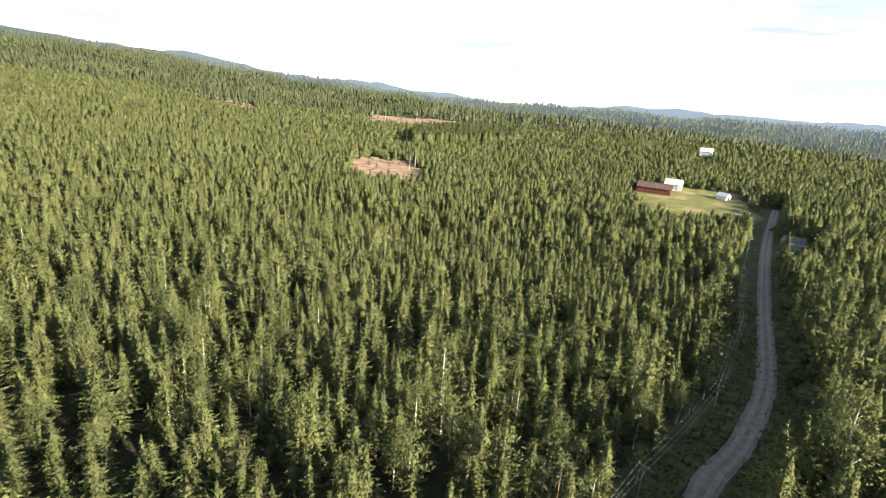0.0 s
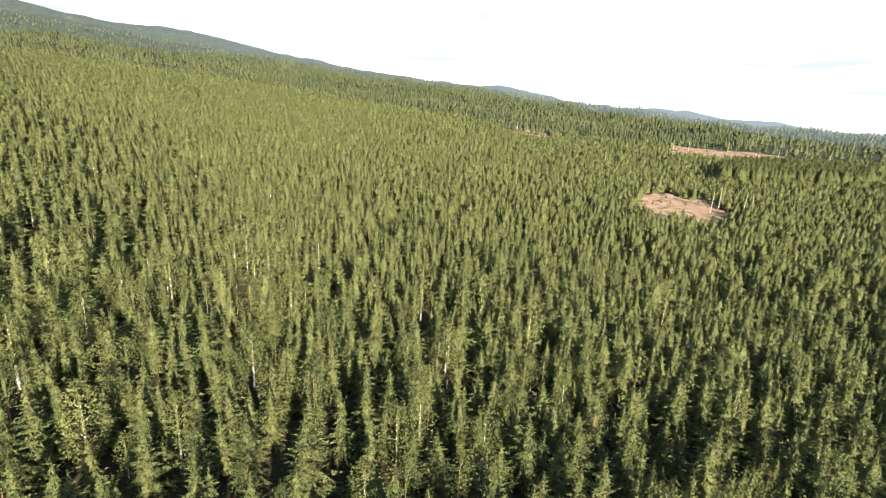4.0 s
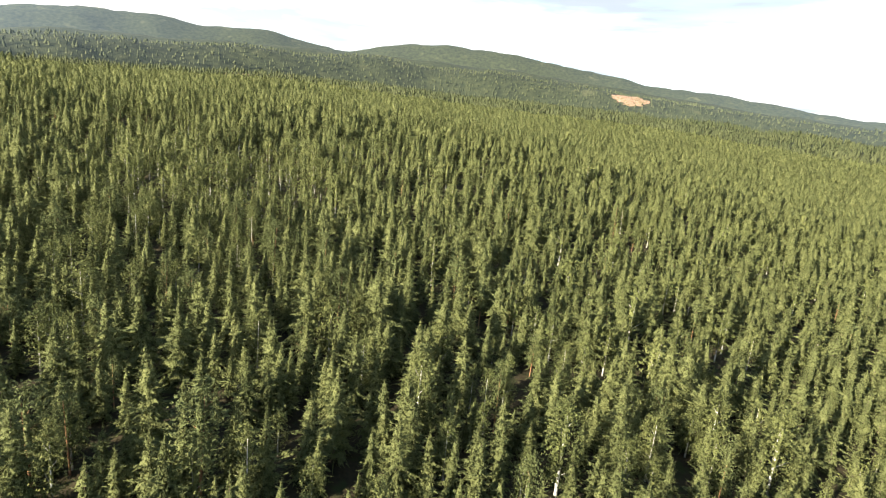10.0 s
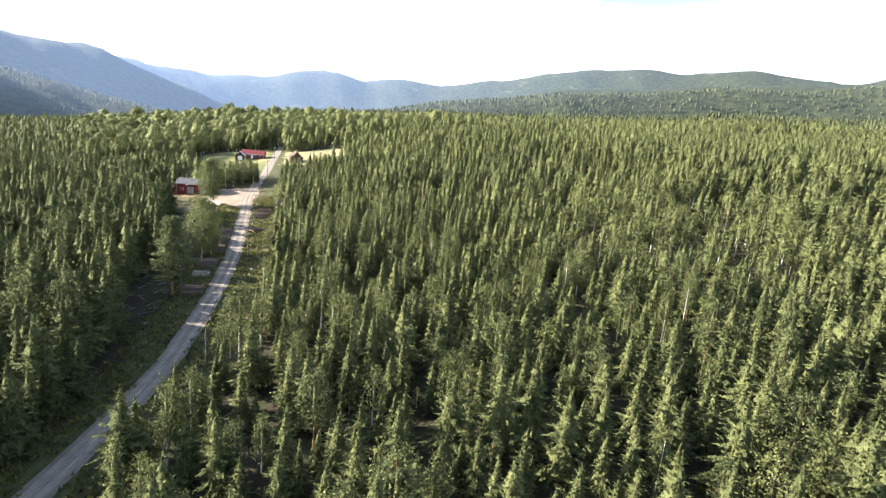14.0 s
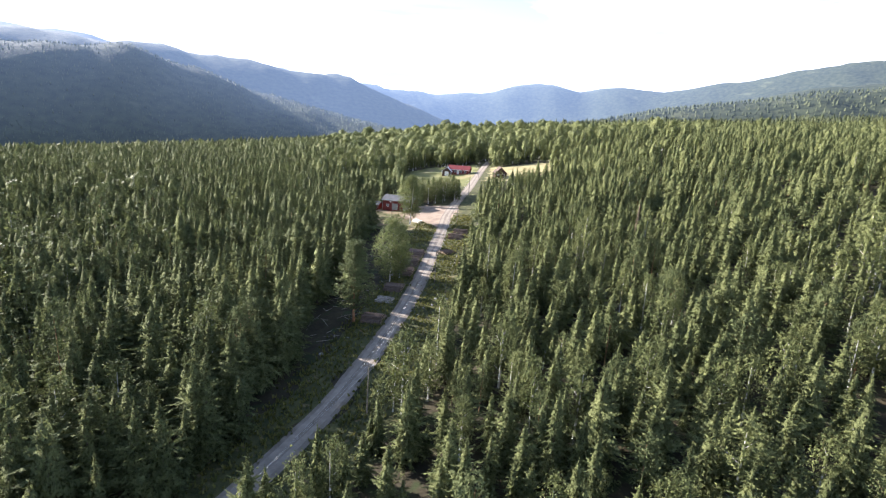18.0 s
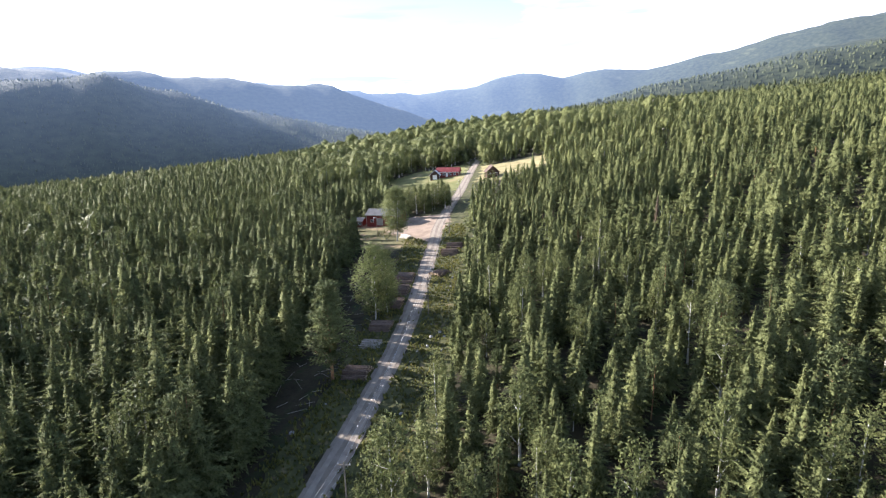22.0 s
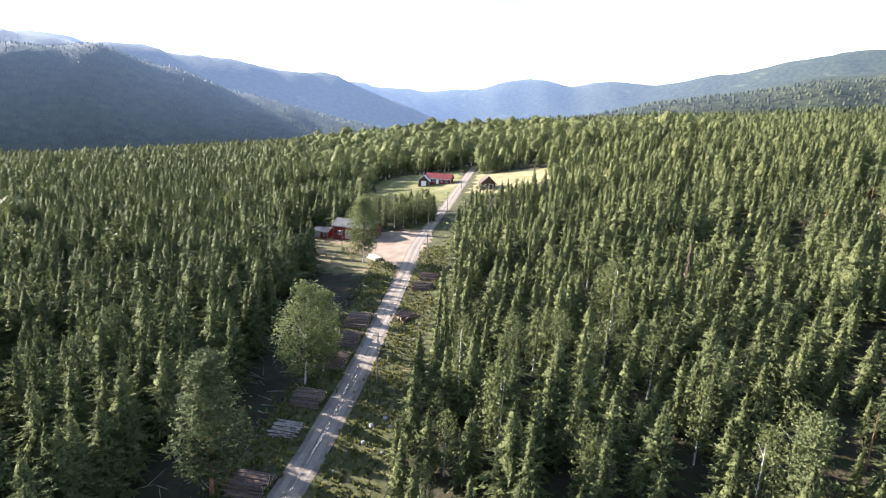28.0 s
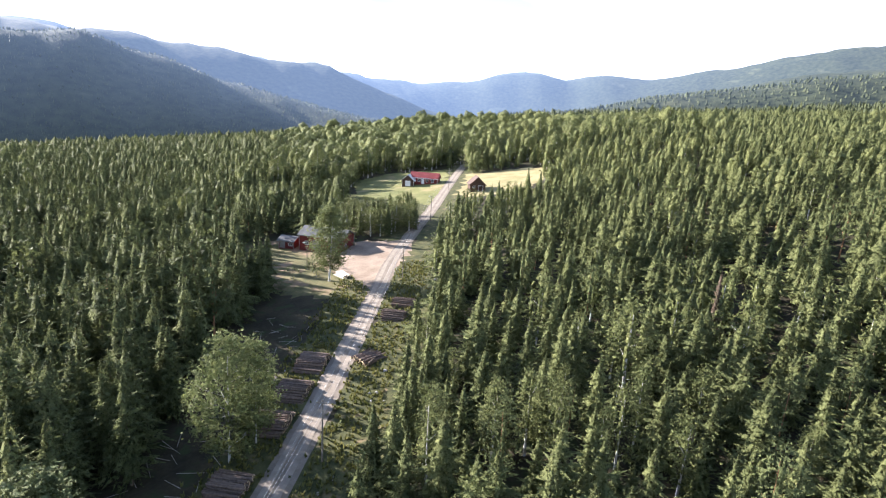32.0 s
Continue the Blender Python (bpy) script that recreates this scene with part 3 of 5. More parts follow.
# ---- trees ----
def spruce_shape(seed, whorls, sprays, width=0.15, core=0.62, tiers=9, sides=9, lean_by=0.012, most=7.0, slim=1.0):
    """A spruce one metre high: uneven whorls of drooping branches, each a bundle of narrow pointed sprays, over ragged skirts of twigs. Returns crown verts, tris and stem verts, tris."""
    r = np.random.RandomState(seed)
    lean = r.normal(0, lean_by, 2)
    heart, heart_t, _, _ = tier_shape(seed + 500, tiers, sides, width * core)
    v, t = [(p[0] + lean[0] * p[2], p[1] + lean[1] * p[2], p[2] * 0.95) for p in heart], [tuple(q) for q in heart_t]
    gap = 0.90 / whorls
    lopsided, lop = r.rand() * 6.283, r.uniform(0.0, 0.18)
    for k in range(whorls):
        f = (k + 0.35 + r.uniform(-0.25, 0.25)) / whorls
        n = max(3, int(round(most - 3.2 * f + r.uniform(-0.5, 0.5))))
        ring = (width * 1.12 * (1 - f) ** 0.86 * min(1.0, 0.74 + 1.5 * f) + 0.008) * r.uniform(0.84, 1.14)
        turn = r.rand() * 6.283
        for m in range(n):
            a = turn + 6.283 * m / n + r.normal(0, 0.22)
            h = 0.07 + 0.90 * f + r.normal(0, gap * 0.22)
            reach = ring * r.uniform(0.74, 1.24) * (1 + lop * math.cos(a - lopsided))
            fall = 0.48 - 1.05 * f + r.normal(0, 0.12)
            for u in range(sprays):
                g = 1.0 if u == 0 else r.uniform(0.42, 0.92)
                ya = a + (0 if u == 0 else (1 if u % 2 else -1) * r.uniform(0.15, 0.75))
                c, s, cx, sx = math.cos(a), math.sin(a), math.cos(ya), math.sin(ya)
                L = (0.42 * reach + 0.22 * gap) * r.uniform(0.75, 1.25) / (1.0 if sprays > 2 else 0.8)
                w = L * r.uniform(0.17, 0.30) / slim
                dz = -(fall + r.uniform(-0.15, 0.55) * (u > 0))
                roll = r.uniform(-1.5, 1.5)
                d = max(0.0, reach * g - L * 0.62)
                bx, by, bz = lean[0] * h + c * d, lean[1] * h + s * d, h - fall * d + 0.2 * d * d / (reach + 1e-6)
                ox, oy, oz = -sx * math.cos(roll) * w, cx * math.cos(roll) * w, math.sin(roll) * w
                ax, ay, az_ = cx * L, sx * L, dz * L
                q = len(v)
                v += [(bx - ax * 0.3 + ox, by - ay * 0.3 + oy, bz - az_ * 0.3 + oz), (bx - ax * 0.3 - ox, by - ay * 0.3 - oy, bz - az_ * 0.3 - oz), (bx + ax * 0.7, by + ay * 0.7, bz + az_ * 0.7)]
                t.append((q, q + 1, q + 2))
    k = len(v)
    tx, ty = lean
    for a in (0.3, 2.4, 4.5):
        v.append((tx + 0.008 * math.cos(a), ty + 0.008 * math.sin(a), 0.90))
    v.append((tx, ty, 1.0 + r.uniform(0, 0.03)))
    t += [(k, k + 1, k + 3), (k + 1, k + 2, k + 3), (k + 2, k, k + 3)]
    sv, st = stem_shape(4 if sprays > 3 else 3, 0.010, 0.85, lean)
    return np.array(v), np.array(t), sv, st


def facing(kind, verts):
    """Which way the foliage at each vertex looks: outwards and a little up from a conifer's stem, away from the middle of a round crown."""
    q = np.array(verts, float)
    if kind.startswith("spruce"):
        d = np.hypot(q[:, 0], q[:, 1])[:, None] + 1e-4
        out = np.concatenate([q[:, :2] / d, np.full((len(q), 1), 0.45)], 1)
    else:
        out = (q - np.array([0, 0, 0.5])) * np.array([2.6, 2.6, 1.0])
    return out / (np.linalg.norm(out, axis=1, keepdims=True) + 1e-6)


def stem_shape(sides, thick, top, lean=(0, 0)):
    v, t = [], []
    for f, w in ((-0.02, 1.25), (0.45, 0.72), (1.0, 0.2)):
        for j in range(sides):
            a = 6.283 * j / sides
            v.append((lean[0] * f * top + thick * w * math.cos(a), lean[1] * f * top + thick * w * math.sin(a), f * top))
    for i in range(2):
        for j in range(sides):
            a, b = i * sides + j, i * sides + (j + 1) % sides
            t += [(a, b, b + sides), (a, b + sides, a + sides)]
    return np.array(v), np.array(t)


def tier_shape(seed, tiers, sides, width=0.12):
    """Ragged stacked skirts, each a ring of pointed flaps round the stem."""
    r = np.random.RandomState(seed)
    v, t = [], []
    for i in range(tiers):
        lo = 0.08 + 0.84 * (i + r.uniform(-0.2, 0.2)) / tiers
        hi = min(1.0, lo + 1.3 / tiers + 0.07) if i < tiers - 1 else 1.0
        w = width * 1.12 * (1 - lo) ** 0.86 * min(1.0, 0.78 + 1.3 * lo) * r.uniform(0.88, 1.14) + 0.008
        k = len(v)
        v.append((r.normal(0, 0.006), r.normal(0, 0.006), hi))
        turn = r.rand() * 6.283
        for j in range(sides):
            a = turn + 6.283 * j / sides
            q = w * (r.uniform(0.9, 1.35) if j % 2 else r.uniform(0.42, 0.72))
            v.append((q * math.cos(a), q * math.sin(a), lo + r.uniform(-0.05, 0.05) * min(1.0, 4 / tiers)))
        for j in range(sides):
            t.append((k, k + 1 + j, k + 1 + (j + 1) % sides))
    return np.array(v), np.array(t), np.zeros((0, 3)), np.zeros((0, 3), int)


def leafy_shape(seed, clusters, leaves, size, bottom=0.30, width=0.17, stem=0.012, flat=1.0, limbs=5, high=0.99, spread=0.075, core=0.72, rings=4, sides=7, taper=False):
    """A broadleaf or pine one metre high: clumps of small leaves on limbs, with gaps between them."""
    r = np.random.RandomState(seed)
    v, t, _, _ = blob_shape(seed + 300, width * core, bottom + 0.04, rings, sides, 0.35)
    v, t = [tuple(p * np.array([1, 1, 0.95])) for p in v], [tuple(q) for q in t]
    sv, st = stem_shape(5, stem, 0.85, r.normal(0, 0.02, 2))
    sv, st = [tuple(p) for p in sv], [tuple(p) for p in st]
    for i in range(clusters):
        f = (i + r.rand()) / clusters
        h = bottom + (high - bottom) * f
        w = width * math.sin(math.pi * min(0.98, max(0.06, 0.16 + 0.80 * f))) ** 0.75
        if taper:
            w = width * (0.12 + 0.88 * (1 - f) ** 0.8) * min(1.0, 0.55 + 3 * f)
        a = r.rand() * 6.283
        d = w * math.sqrt(r.uniform(0.15, 1.0))
        c = np.array([d * math.cos(a), d * math.sin(a), h])
        if i % max(1, clusters // limbs) == 0:
            k, th = len(sv), stem * 0.28
            b = np.array([0, 0, max(bottom * 0.7, h - 0.12)])
            sv += [tuple(b + (th, 0, 0)), tuple(b + (-th / 2, th, 0)), tuple(b + (-th / 2, -th, 0)), tuple(c)]
            st += [(k, k + 1, k + 3), (k + 1, k + 2, k + 3), (k + 2, k, k + 3)]
        for _ in range(leaves):
            o = c + r.normal(0, 1, 3) * np.array([1, 1, flat]) * spread * 0.52
            e1 = r.normal(0, 1, 3)
            e1 /= np.linalg.norm(e1)
            e2 = np.cross(e1, r.normal(0, 1, 3))
            e2 /= np.linalg.norm(e2) + 1e-9
            q = size * r.uniform(0.7, 1.35)
            k = len(v)
            v += [tuple(o + e1 * q), tuple(o + e2 * q * 0.9), tuple(o - e1 * q * 0.9 - e2 * q * 0.3)]
            t += [(k, k + 1, k + 2)]
    return np.array(v), np.array(t), np.array(sv), np.array(st)


def blob_shape(seed, width=0.2, bottom=0.2, rings=3, sides=6, jag=0.28):
    """A far broadleaf crown: an uneven, torn mass of facets."""
    r = np.random.RandomState(seed)
    v, t = [(0, 0, bottom)], []
    for i in range(rings):
        f = (i + 0.6) / rings
        w = width * math.sin(math.pi * min(0.95, 0.12 + 0.8 * f)) ** 0.8
        for j in range(sides):
            a = 6.283 * (j + 0.5 * i) / sides
            q = w * r.uniform(1 - jag, 1 + jag)
            v.append((q * math.cos(a), q * math.sin(a), bottom + (1 - bottom) * f + r.normal(0, 0.045)))
    v.append((r.normal(0, 0.03), r.normal(0, 0.03), 1.0))
    for j in range(sides):
        n = (j + 1) % sides
        t.append((0, 1 + n, 1 + j))
        for i in range(rings - 1):
            a, b = 1 + i * sides + j, 1 + i * sides + n
            t += [(a, b, b + sides), (a, b + sides, a + sides)]
        a, b = 1 + (rings - 1) * sides + j, 1 + (rings - 1) * sides + n
        t.append((a, b, len(v) - 1))
    return np.array(v), np.array(t), np.zeros((0, 3)), np.zeros((0, 3), int)


SHAPES = {
    "spruce0": [spruce_shape(s, 15, 5, w, 0.52, 9, 8) for s, w in ((1, 0.20), (2, 0.175), (3, 0.22), (4, 0.185), (5, 0.195), (6, 0.16), (7, 0.21), (8, 0.18))],
    "spruce1": [spruce_shape(s, 8, 3, w, 0.50, 5, 6, most=6, slim=0.8) for s, w in ((11, 0.195), (12, 0.17), (13, 0.21), (14, 0.18), (15, 0.19))],
    "spruce2": [spruce_shape(s, 5, 1, w, 0.66, 4, 6, most=5.5, slim=0.55)[:2] + (np.zeros((0, 3)), np.zeros((0, 3), int)) for s, w in ((25, 0.19), (26, 0.165), (27, 0.20), (28, 0.175))],
    "spruce4": [tier_shape(s, 3, 4, w) for s, w in ((21, 0.185), (22, 0.165), (23, 0.20), (24, 0.175))],
    "spruce3": [tier_shape(s, 2, 4, 0.19) for s in (31, 32, 33)],
    "birch0": [leafy_shape(s, 90, 14, 0.0165, width=w, bottom=0.16, core=0.12, spread=0.06) for s, w in ((41, 0.16), (42, 0.19), (43, 0.14))],
    "birch1": [leafy_shape(s, 30, 5, 0.038, width=w, limbs=3, bottom=0.16, core=0.25, rings=3, sides=5) for s, w in ((51, 0.16), (52, 0.19), (53, 0.15))],
    "birch2": [leafy_shape(s, 30, 3, 0.040, width=0.20, limbs=1, bottom=0.05, core=0.62, rings=3, sides=5) for s in (61, 62, 63)],
    "birch4": [leafy_shape(s, 12, 2, 0.05, width=0.21, limbs=1, bottom=0.05, core=0.75, rings=2, sides=5) for s in (64, 65, 66)],
    "birch3": [blob_shape(s, 0.19, 0.1, 2, 4) for s in (71, 72)],
    "pine0": [leafy_shape(s, 80, 13, 0.0155, 0.26, 0.16, 0.010, 0.6, spread=0.065, core=0.12) for s in (81, 82, 83)],
    "pine1": [leafy_shape(s, 22, 4, 0.038, 0.30, 0.14, 0.010, 0.5, 3, spread=0.07, core=0.2) for s in (91, 92)],
    "birch9": [leafy_shape(s, 250, 24, 0.0125, width=w, bottom=b, core=0.08, limbs=16, spread=0.050, stem=0.0065) for s, w, b in ((141, 0.17, 0.16), (142, 0.21, 0.14), (143, 0.13, 0.22))],
    "pine9": [leafy_shape(184, 240, 20, 0.0125, 0.22, 0.175, 0.009, 0.26, 34, spread=0.040, core=0.30, rings=6, sides=9, taper=True)],
}


def grow(name, kinds, x, y, z, h, wide, tints, mats, label, category):
    """One object of many trees: arrays of kind, place, height, girth and tint."""
    r = np.random.RandomState(len(x))
    V, T, S, N, O, base = [], [], [], [], [], 0
    kinds = np.asarray(kinds)
    for kind in np.unique(kinds):
        foliage_slot, stem_slot = mats[1][kind[:-1]]
        pick = np.nonzero(kinds == kind)[0]
        var = r.randint(0, len(SHAPES[kind]), len(pick))
        for vi, (cv, ct, sv, st) in enumerate(SHAPES[kind]):
            at = pick[var == vi]
            if not len(at):
                continue
            a = r.rand(len(at)) * 6.283
            ca, sa = np.cos(a)[:, None], np.sin(a)[:, None]
            for verts, tris, slot in ((cv, ct, foliage_slot), (sv, st, stem_slot)):
                if not len(verts):
                    continue
                w, hh = (h[at] * wide[at])[:, None], h[at][:, None]
                X = (verts[:, 0] * ca - verts[:, 1] * sa) * w + x[at][:, None]
                Y = (verts[:, 0] * sa + verts[:, 1] * ca) * w + y[at][:, None]
                Z = verts[:, 2] * hh + z[at][:, None]
                n_ = facing(kind, verts)
                O.append(np.stack([n_[:, 0] * ca - n_[:, 1] * sa, n_[:, 0] * sa + n_[:, 1] * ca, np.broadcast_to(n_[:, 2], X.shape)], -1).reshape(-1, 3).astype(np.float32))
                V.append(np.stack([X, Y, Z], -1).reshape(-1, 3).astype(np.float32))
                T.append((tris[None] + (base + np.arange(len(at)) * len(verts))[:, None, None]).reshape(-1, 3))
                S.append(np.full(len(at) * len(tris), slot))
                N.append(np.repeat(tints[at], len(verts)))
                base += len(at) * len(verts)
    me = raw_mesh(name, np.concatenate(V), np.concatenate(T), mats[0], np.concatenate(S), np.concatenate(N), hazy=mats is HAZE_MATS, out=np.concatenate(O))
    return tagged(new(name, me), label, category, kind="stuff")


NEAR_MATS = ([NEEDLE, BARK, LEAF, BIRCH_BARK, PINE, PINE_BARK], {"spruce": (0, 1), "birch": (2, 3), "pine": (4, 5)})
HAZE_MATS = ([HAZE_NEEDLE], {"spruce": (0, 0), "birch": (0, 0)})

# the flight passes over this stretch; trees thin out in detail away from it
STRETCH = np.array([(0, 0), (-5, 28), (-14, 39), (-30, 46), (-43, 42), (-54, 30), (-61, 10), (-66, -8), (-72, -26), (-79, -42), (-86, -60)], float)


def polar(pairs):
    """Corners given as turn and distance from the start of the flight."""
    return [(-d * math.sin(radians(a)), 2 + d * math.cos(radians(a))) for a, d in pairs]


CLEAR_1 = polar(((11.3, 368), (9.6, 350), (7, 357), (5.5, 348), (3.7, 358), (3.2, 400), (4.6, 410), (4.4, 432), (7.5, 428), (9, 444), (11.2, 418)))
CLEAR_2 = polar(((9.5, 632), (6, 640), (2, 625), (-1, 635), (-4, 615), (-4.5, 715), (-1, 725), (3, 745), (6.5, 735), (9, 750)))
CLEAR_3 = polar(((26, 680), (20.5, 660), (20.5, 740), (25.5, 760)))
FARM_N = polar(((-18, 360), (-21, 325), (-27, 320), (-30.5, 350), (-28, 420), (-23, 425), (-19, 405)))
# felled patches high on the western hill: middle and half sizes
FAR_CUTS = ((-2015, 335, 45, 62), (-940, -495, 22, 30), (-2240, -60, 40, 45))
FELLED = (CLEAR_1, CLEAR_2, CLEAR_3)
# a stand of old dark spruces between the clear-cuts
STAND_P = [(-40, 500), (30, 528), (60, 545), (62, 600), (27, 612), (-48, 572)]
CLEARINGS = [BELT_P, YARD_P, MEADOW_P, FIELD_P, GLADE_P, CLEAR_1, CLEAR_2, CLEAR_3, FARM_N]


# houses that look out over low growth: place, length of the low strip and half its width
OUTLOOKS = ((250, 548, 110, 8), (165, 252, 40, 11), (182, 353, 45, 9), (-299, -510, 150, 5), (-352, -512, 150, 8), (-150.5, -278.5, 50, 9), (-168, -285, 45, 14))


def stretch_far(x, y):
    q = np.stack([x, y], 1)
    best = np.full(len(q), 1e9)
    for a, b in zip(STRETCH[:-1], STRETCH[1:]):
        ab = b - a
        t = np.clip(((q - a) @ ab) / (ab @ ab), 0, 1)[:, None]
        best = np.minimum(best, np.linalg.norm(q - a - t * ab, axis=1))
    return best


def jitter_grid(x0, x1, y0, y1, step, seed):
    r = np.random.RandomState(seed)
    X, Y = np.meshgrid(np.arange(x0, x1, step), np.arange(y0, y1, step), indexing="ij")
    X = X + np.where(np.arange(Y.shape[1]) % 2, step / 2, 0)[None, :]
    return (X + r.uniform(-0.46, 0.46, X.shape) * step).ravel(), (Y + r.uniform(-0.46, 0.46, X.shape) * step).ravel()


def allowed(x, y):
    """Where forest grows: off the road, its verges, the yard, the fields and the clearings."""
    off, yy = road_off(x, y)
    east = np.interp(yy, [-335, -300, -200, -150, -135, -120, -100, -86, -72, -58, -40, 20, 60, 100, 150], [5, 13, 25, 25, 21, 19, 21, 15, 11.5, 8.5, 6.3, 5.4, 6.0, 7.5, 6.0])
    west = np.interp(yy, [-335, -300, -180, -165, -150, -100, -84, -68, -20, 40], [4.5, 9, 12.5, 12.5, 12.5, 13, 12.0, 8.5, 8.5, 9.5])
    ok = np.where(off > 0, off > west + 1.3 * ripple(x, y, 23, 2), -off > east + 1.5 * ripple(x, y, 19, 6))
    ok |= yy < -352
    left = np.sin(x * 12.9898 + y * 78.233) * 43758.5453 % 1 < 0.07  # the few that the saws left
    for p in CLEARINGS:
        ok &= ~inside(p, x, y) | (left & (p in FELLED))
    return ok


def turn_of(x, y):
    return np.degrees(np.arctan2(-(x - HUB[0]), y - HUB[1])) % 360


def species(x, y, r):
    """Broadleaf share: patches on the hillside, the wood's edge along the road, and the tree belts round the farms."""
    off, yy = road_off(x, y)
    birch = (0.12 + 0.20 * np.clip(ripple(x, y, 90, 31), 0, 1)) * np.interp(stretch_far(x, y), [90, 200], [1.0, 0.45]) + 0.30 * ((off < 15) & (off > 0)) * (yy > -20) + 0.12 * (np.abs(off) < 15)
    for cx, cy, rad_, s in ((-186, -62, 30, 0.9), (-205, -45, 25, 0.8), (-115, -360, 60, 0.85), (-170, -370, 60, 0.8), (-210, -330, 45, 0.75), (-235, -400, 80, 0.75), (-150, -410, 80, 0.9), (-85, -350, 50, 0.8), (-215, -290, 50, 0.85), (-300, -440, 80, 0.7), (-170, -250, 28, 0.6), (-105, -300, 30, 0.7), (110, 250, 60, 0.5), (40, 280, 55, 0.3), (140, 330, 70, 0.6), (30, 60, 26, 0.6), (-118, -268, 14, 0.5), (-20, 250, 30, 0.3)):
        birch = np.maximum(birch, s * np.exp(-((x - cx) ** 2 + (y - cy) ** 2) / rad_**2))
    # beyond the farm the hillside carries rounded broadleaf trees
    birch = np.maximum(birch, 0.8 * np.clip((-y - 315) / 40, 0, 1) * np.exp(-(((x + 185) / 125) ** 2)))
    birch = np.where((off < 0) & (yy > 10) & (yy < 150), birch * 0.25, birch)
    birch = np.where((off < 0) & (off > -70) & (yy < -55) & (yy > -235), birch * 0.2, birch)
    pine = 0.035 + 0.14 * np.clip(ripple(x, y, 70, 41), 0, 1)
    u = r.rand(len(x))
    return np.where(u < birch, "birch", np.where(u < birch + pine, "pine", "spruce"))


x, y = jitter_grid(-760, 560, -760, 760, 4.3, 3)
x2, y2 = jitter_grid(-760, 560, -760, 760, 3.3, 4)
far, far2 = stretch_far(x, y), stretch_far(x2, y2)
# older, wider-spaced trees along the road; younger and closer ones higher up
old, young = (far < 240) | (y < -200), (far2 >= 240) & (y2 >= -200)
x, y, far = np.concatenate([x[old], x2[young]]), np.concatenate([y[old], y2[young]]), np.concatenate([far[old], far2[young]])
az = turn_of(x, y)
hub_r = np.hypot(x - HUB[0], y - HUB[1])
rs = np.random.RandomState(12)
seen = (hub_r < 170) | (az < 214) | (az > 284)
keep_p = np.where(far < 240, 0.96, np.where(far < 420, 0.90, 0.76))
ok = seen & (rs.rand(len(x)) < keep_p) & (hub_r < 720)
x, y, far, az = x[ok], y[ok], far[ok], az[ok]
ok = allowed(x, y)
x, y, far, az = x[ok], y[ok], far[ok], az[ok]
kind = species(x, y, rs)
kind = np.where((kind == "pine") & (far > 189), "spruce", kind)
# the broadleaf trees beyond the farm stand wider apart
ok = ~((kind == "birch") & (y < -315) & (np.abs(x + 185) < 140) & (rs.rand(len(x)) < 0.42))
x, y, far, az, kind = x[ok], y[ok], far[ok], az[ok], kind[ok]
patchy = ripple(x, y, 55, 17)
h = (11.0 + 1.9 * patchy + rs.normal(0, 2.3, len(x))) * np.where(y < -200, np.interp(far, [120, 320], [1.0, 0.82]), np.interp(far, [120, 240, 340], [1.0, 0.85, 0.62]))
h = np.where(rs.rand(len(x)) < 0.13, h * rs.uniform(0.45, 0.75, len(x)), h)
off_, yy_ = road_off(x, y)
h = h + np.where((off_ < 0) & (yy_ < -60) & (yy_ > -230), 3.6, 0.0)
h = np.where((off_ < 0) & (off_ > -45) & (yy_ < -60) & (yy_ > -185), np.maximum(h, 14.5 + rs.rand(len(x)) * 2), h)
h = h + np.where((off_ < 0) & (off_ > -35) & (yy_ > 40), 6.0, 0.0) + np.where((off_ < 0) & (off_ > -45) & (yy_ > -60) & (yy_ <= 40), 4.5, 0.0)
tall = inside(STAND_P, x, y)
kind = np.where(tall, "spruce", kind)
h = np.where(tall, np.maximum(h, 13) * 1.25, h)
h = np.where(inside([(-141, -240), (-138, -282), (-175, -282), (-172, -236)], x, y), np.minimum(h, 7.0 + 2 * rs.rand(len(x))), h)
for p in FELLED:
    h = np.where(inside(p, x, y), h * 0.45, h)
for hx, hy, run, half in OUTLOOKS:
    d = np.array([HUB[0] - hx, HUB[1] - hy]) / math.hypot(HUB[0] - hx, HUB[1] - hy)
    s_, o_ = (x - hx) * d[0] + (y - hy) * d[1], np.abs((y - hy) * d[0] - (x - hx) * d[1])
    h = np.where((s_ > -9) & (s_ < run) & (o_ < half), np.minimum(h, np.where(s_ < 11, 0.5, 2.5 + 0.04 * s_)), h)
h = np.clip(np.where(kind == "birch", h * np.interp(far, [90, 200], [0.98, 0.88]), h), 0.5, 22.5)
wide = np.where(kind == "spruce", rs.uniform(1.05, 1.50, len(x)) * np.interp(far, [60, 100, 240, 320], [1.06, 1.28, 1.22, 1.3]), rs.uniform(0.85, 1.35, len(x)))
wide = np.where(kind == "birch", wide * np.interp(far, [110, 220], [1.0, 1.45]), wide)
wide = np.where(far > 420, wide * 1.15, wide)
grove = (kind == "birch") & (y < -315) & (np.abs(x + 185) < 140)
h, wide = np.where(grove & (h > 4), np.maximum(h, 8) * rs.uniform(1.1, 1.75, len(x)), h), np.where(grove, wide * 1.1, wide)
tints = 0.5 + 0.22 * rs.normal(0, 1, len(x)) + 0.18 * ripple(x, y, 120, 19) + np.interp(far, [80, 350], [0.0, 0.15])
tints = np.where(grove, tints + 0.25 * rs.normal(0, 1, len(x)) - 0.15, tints)
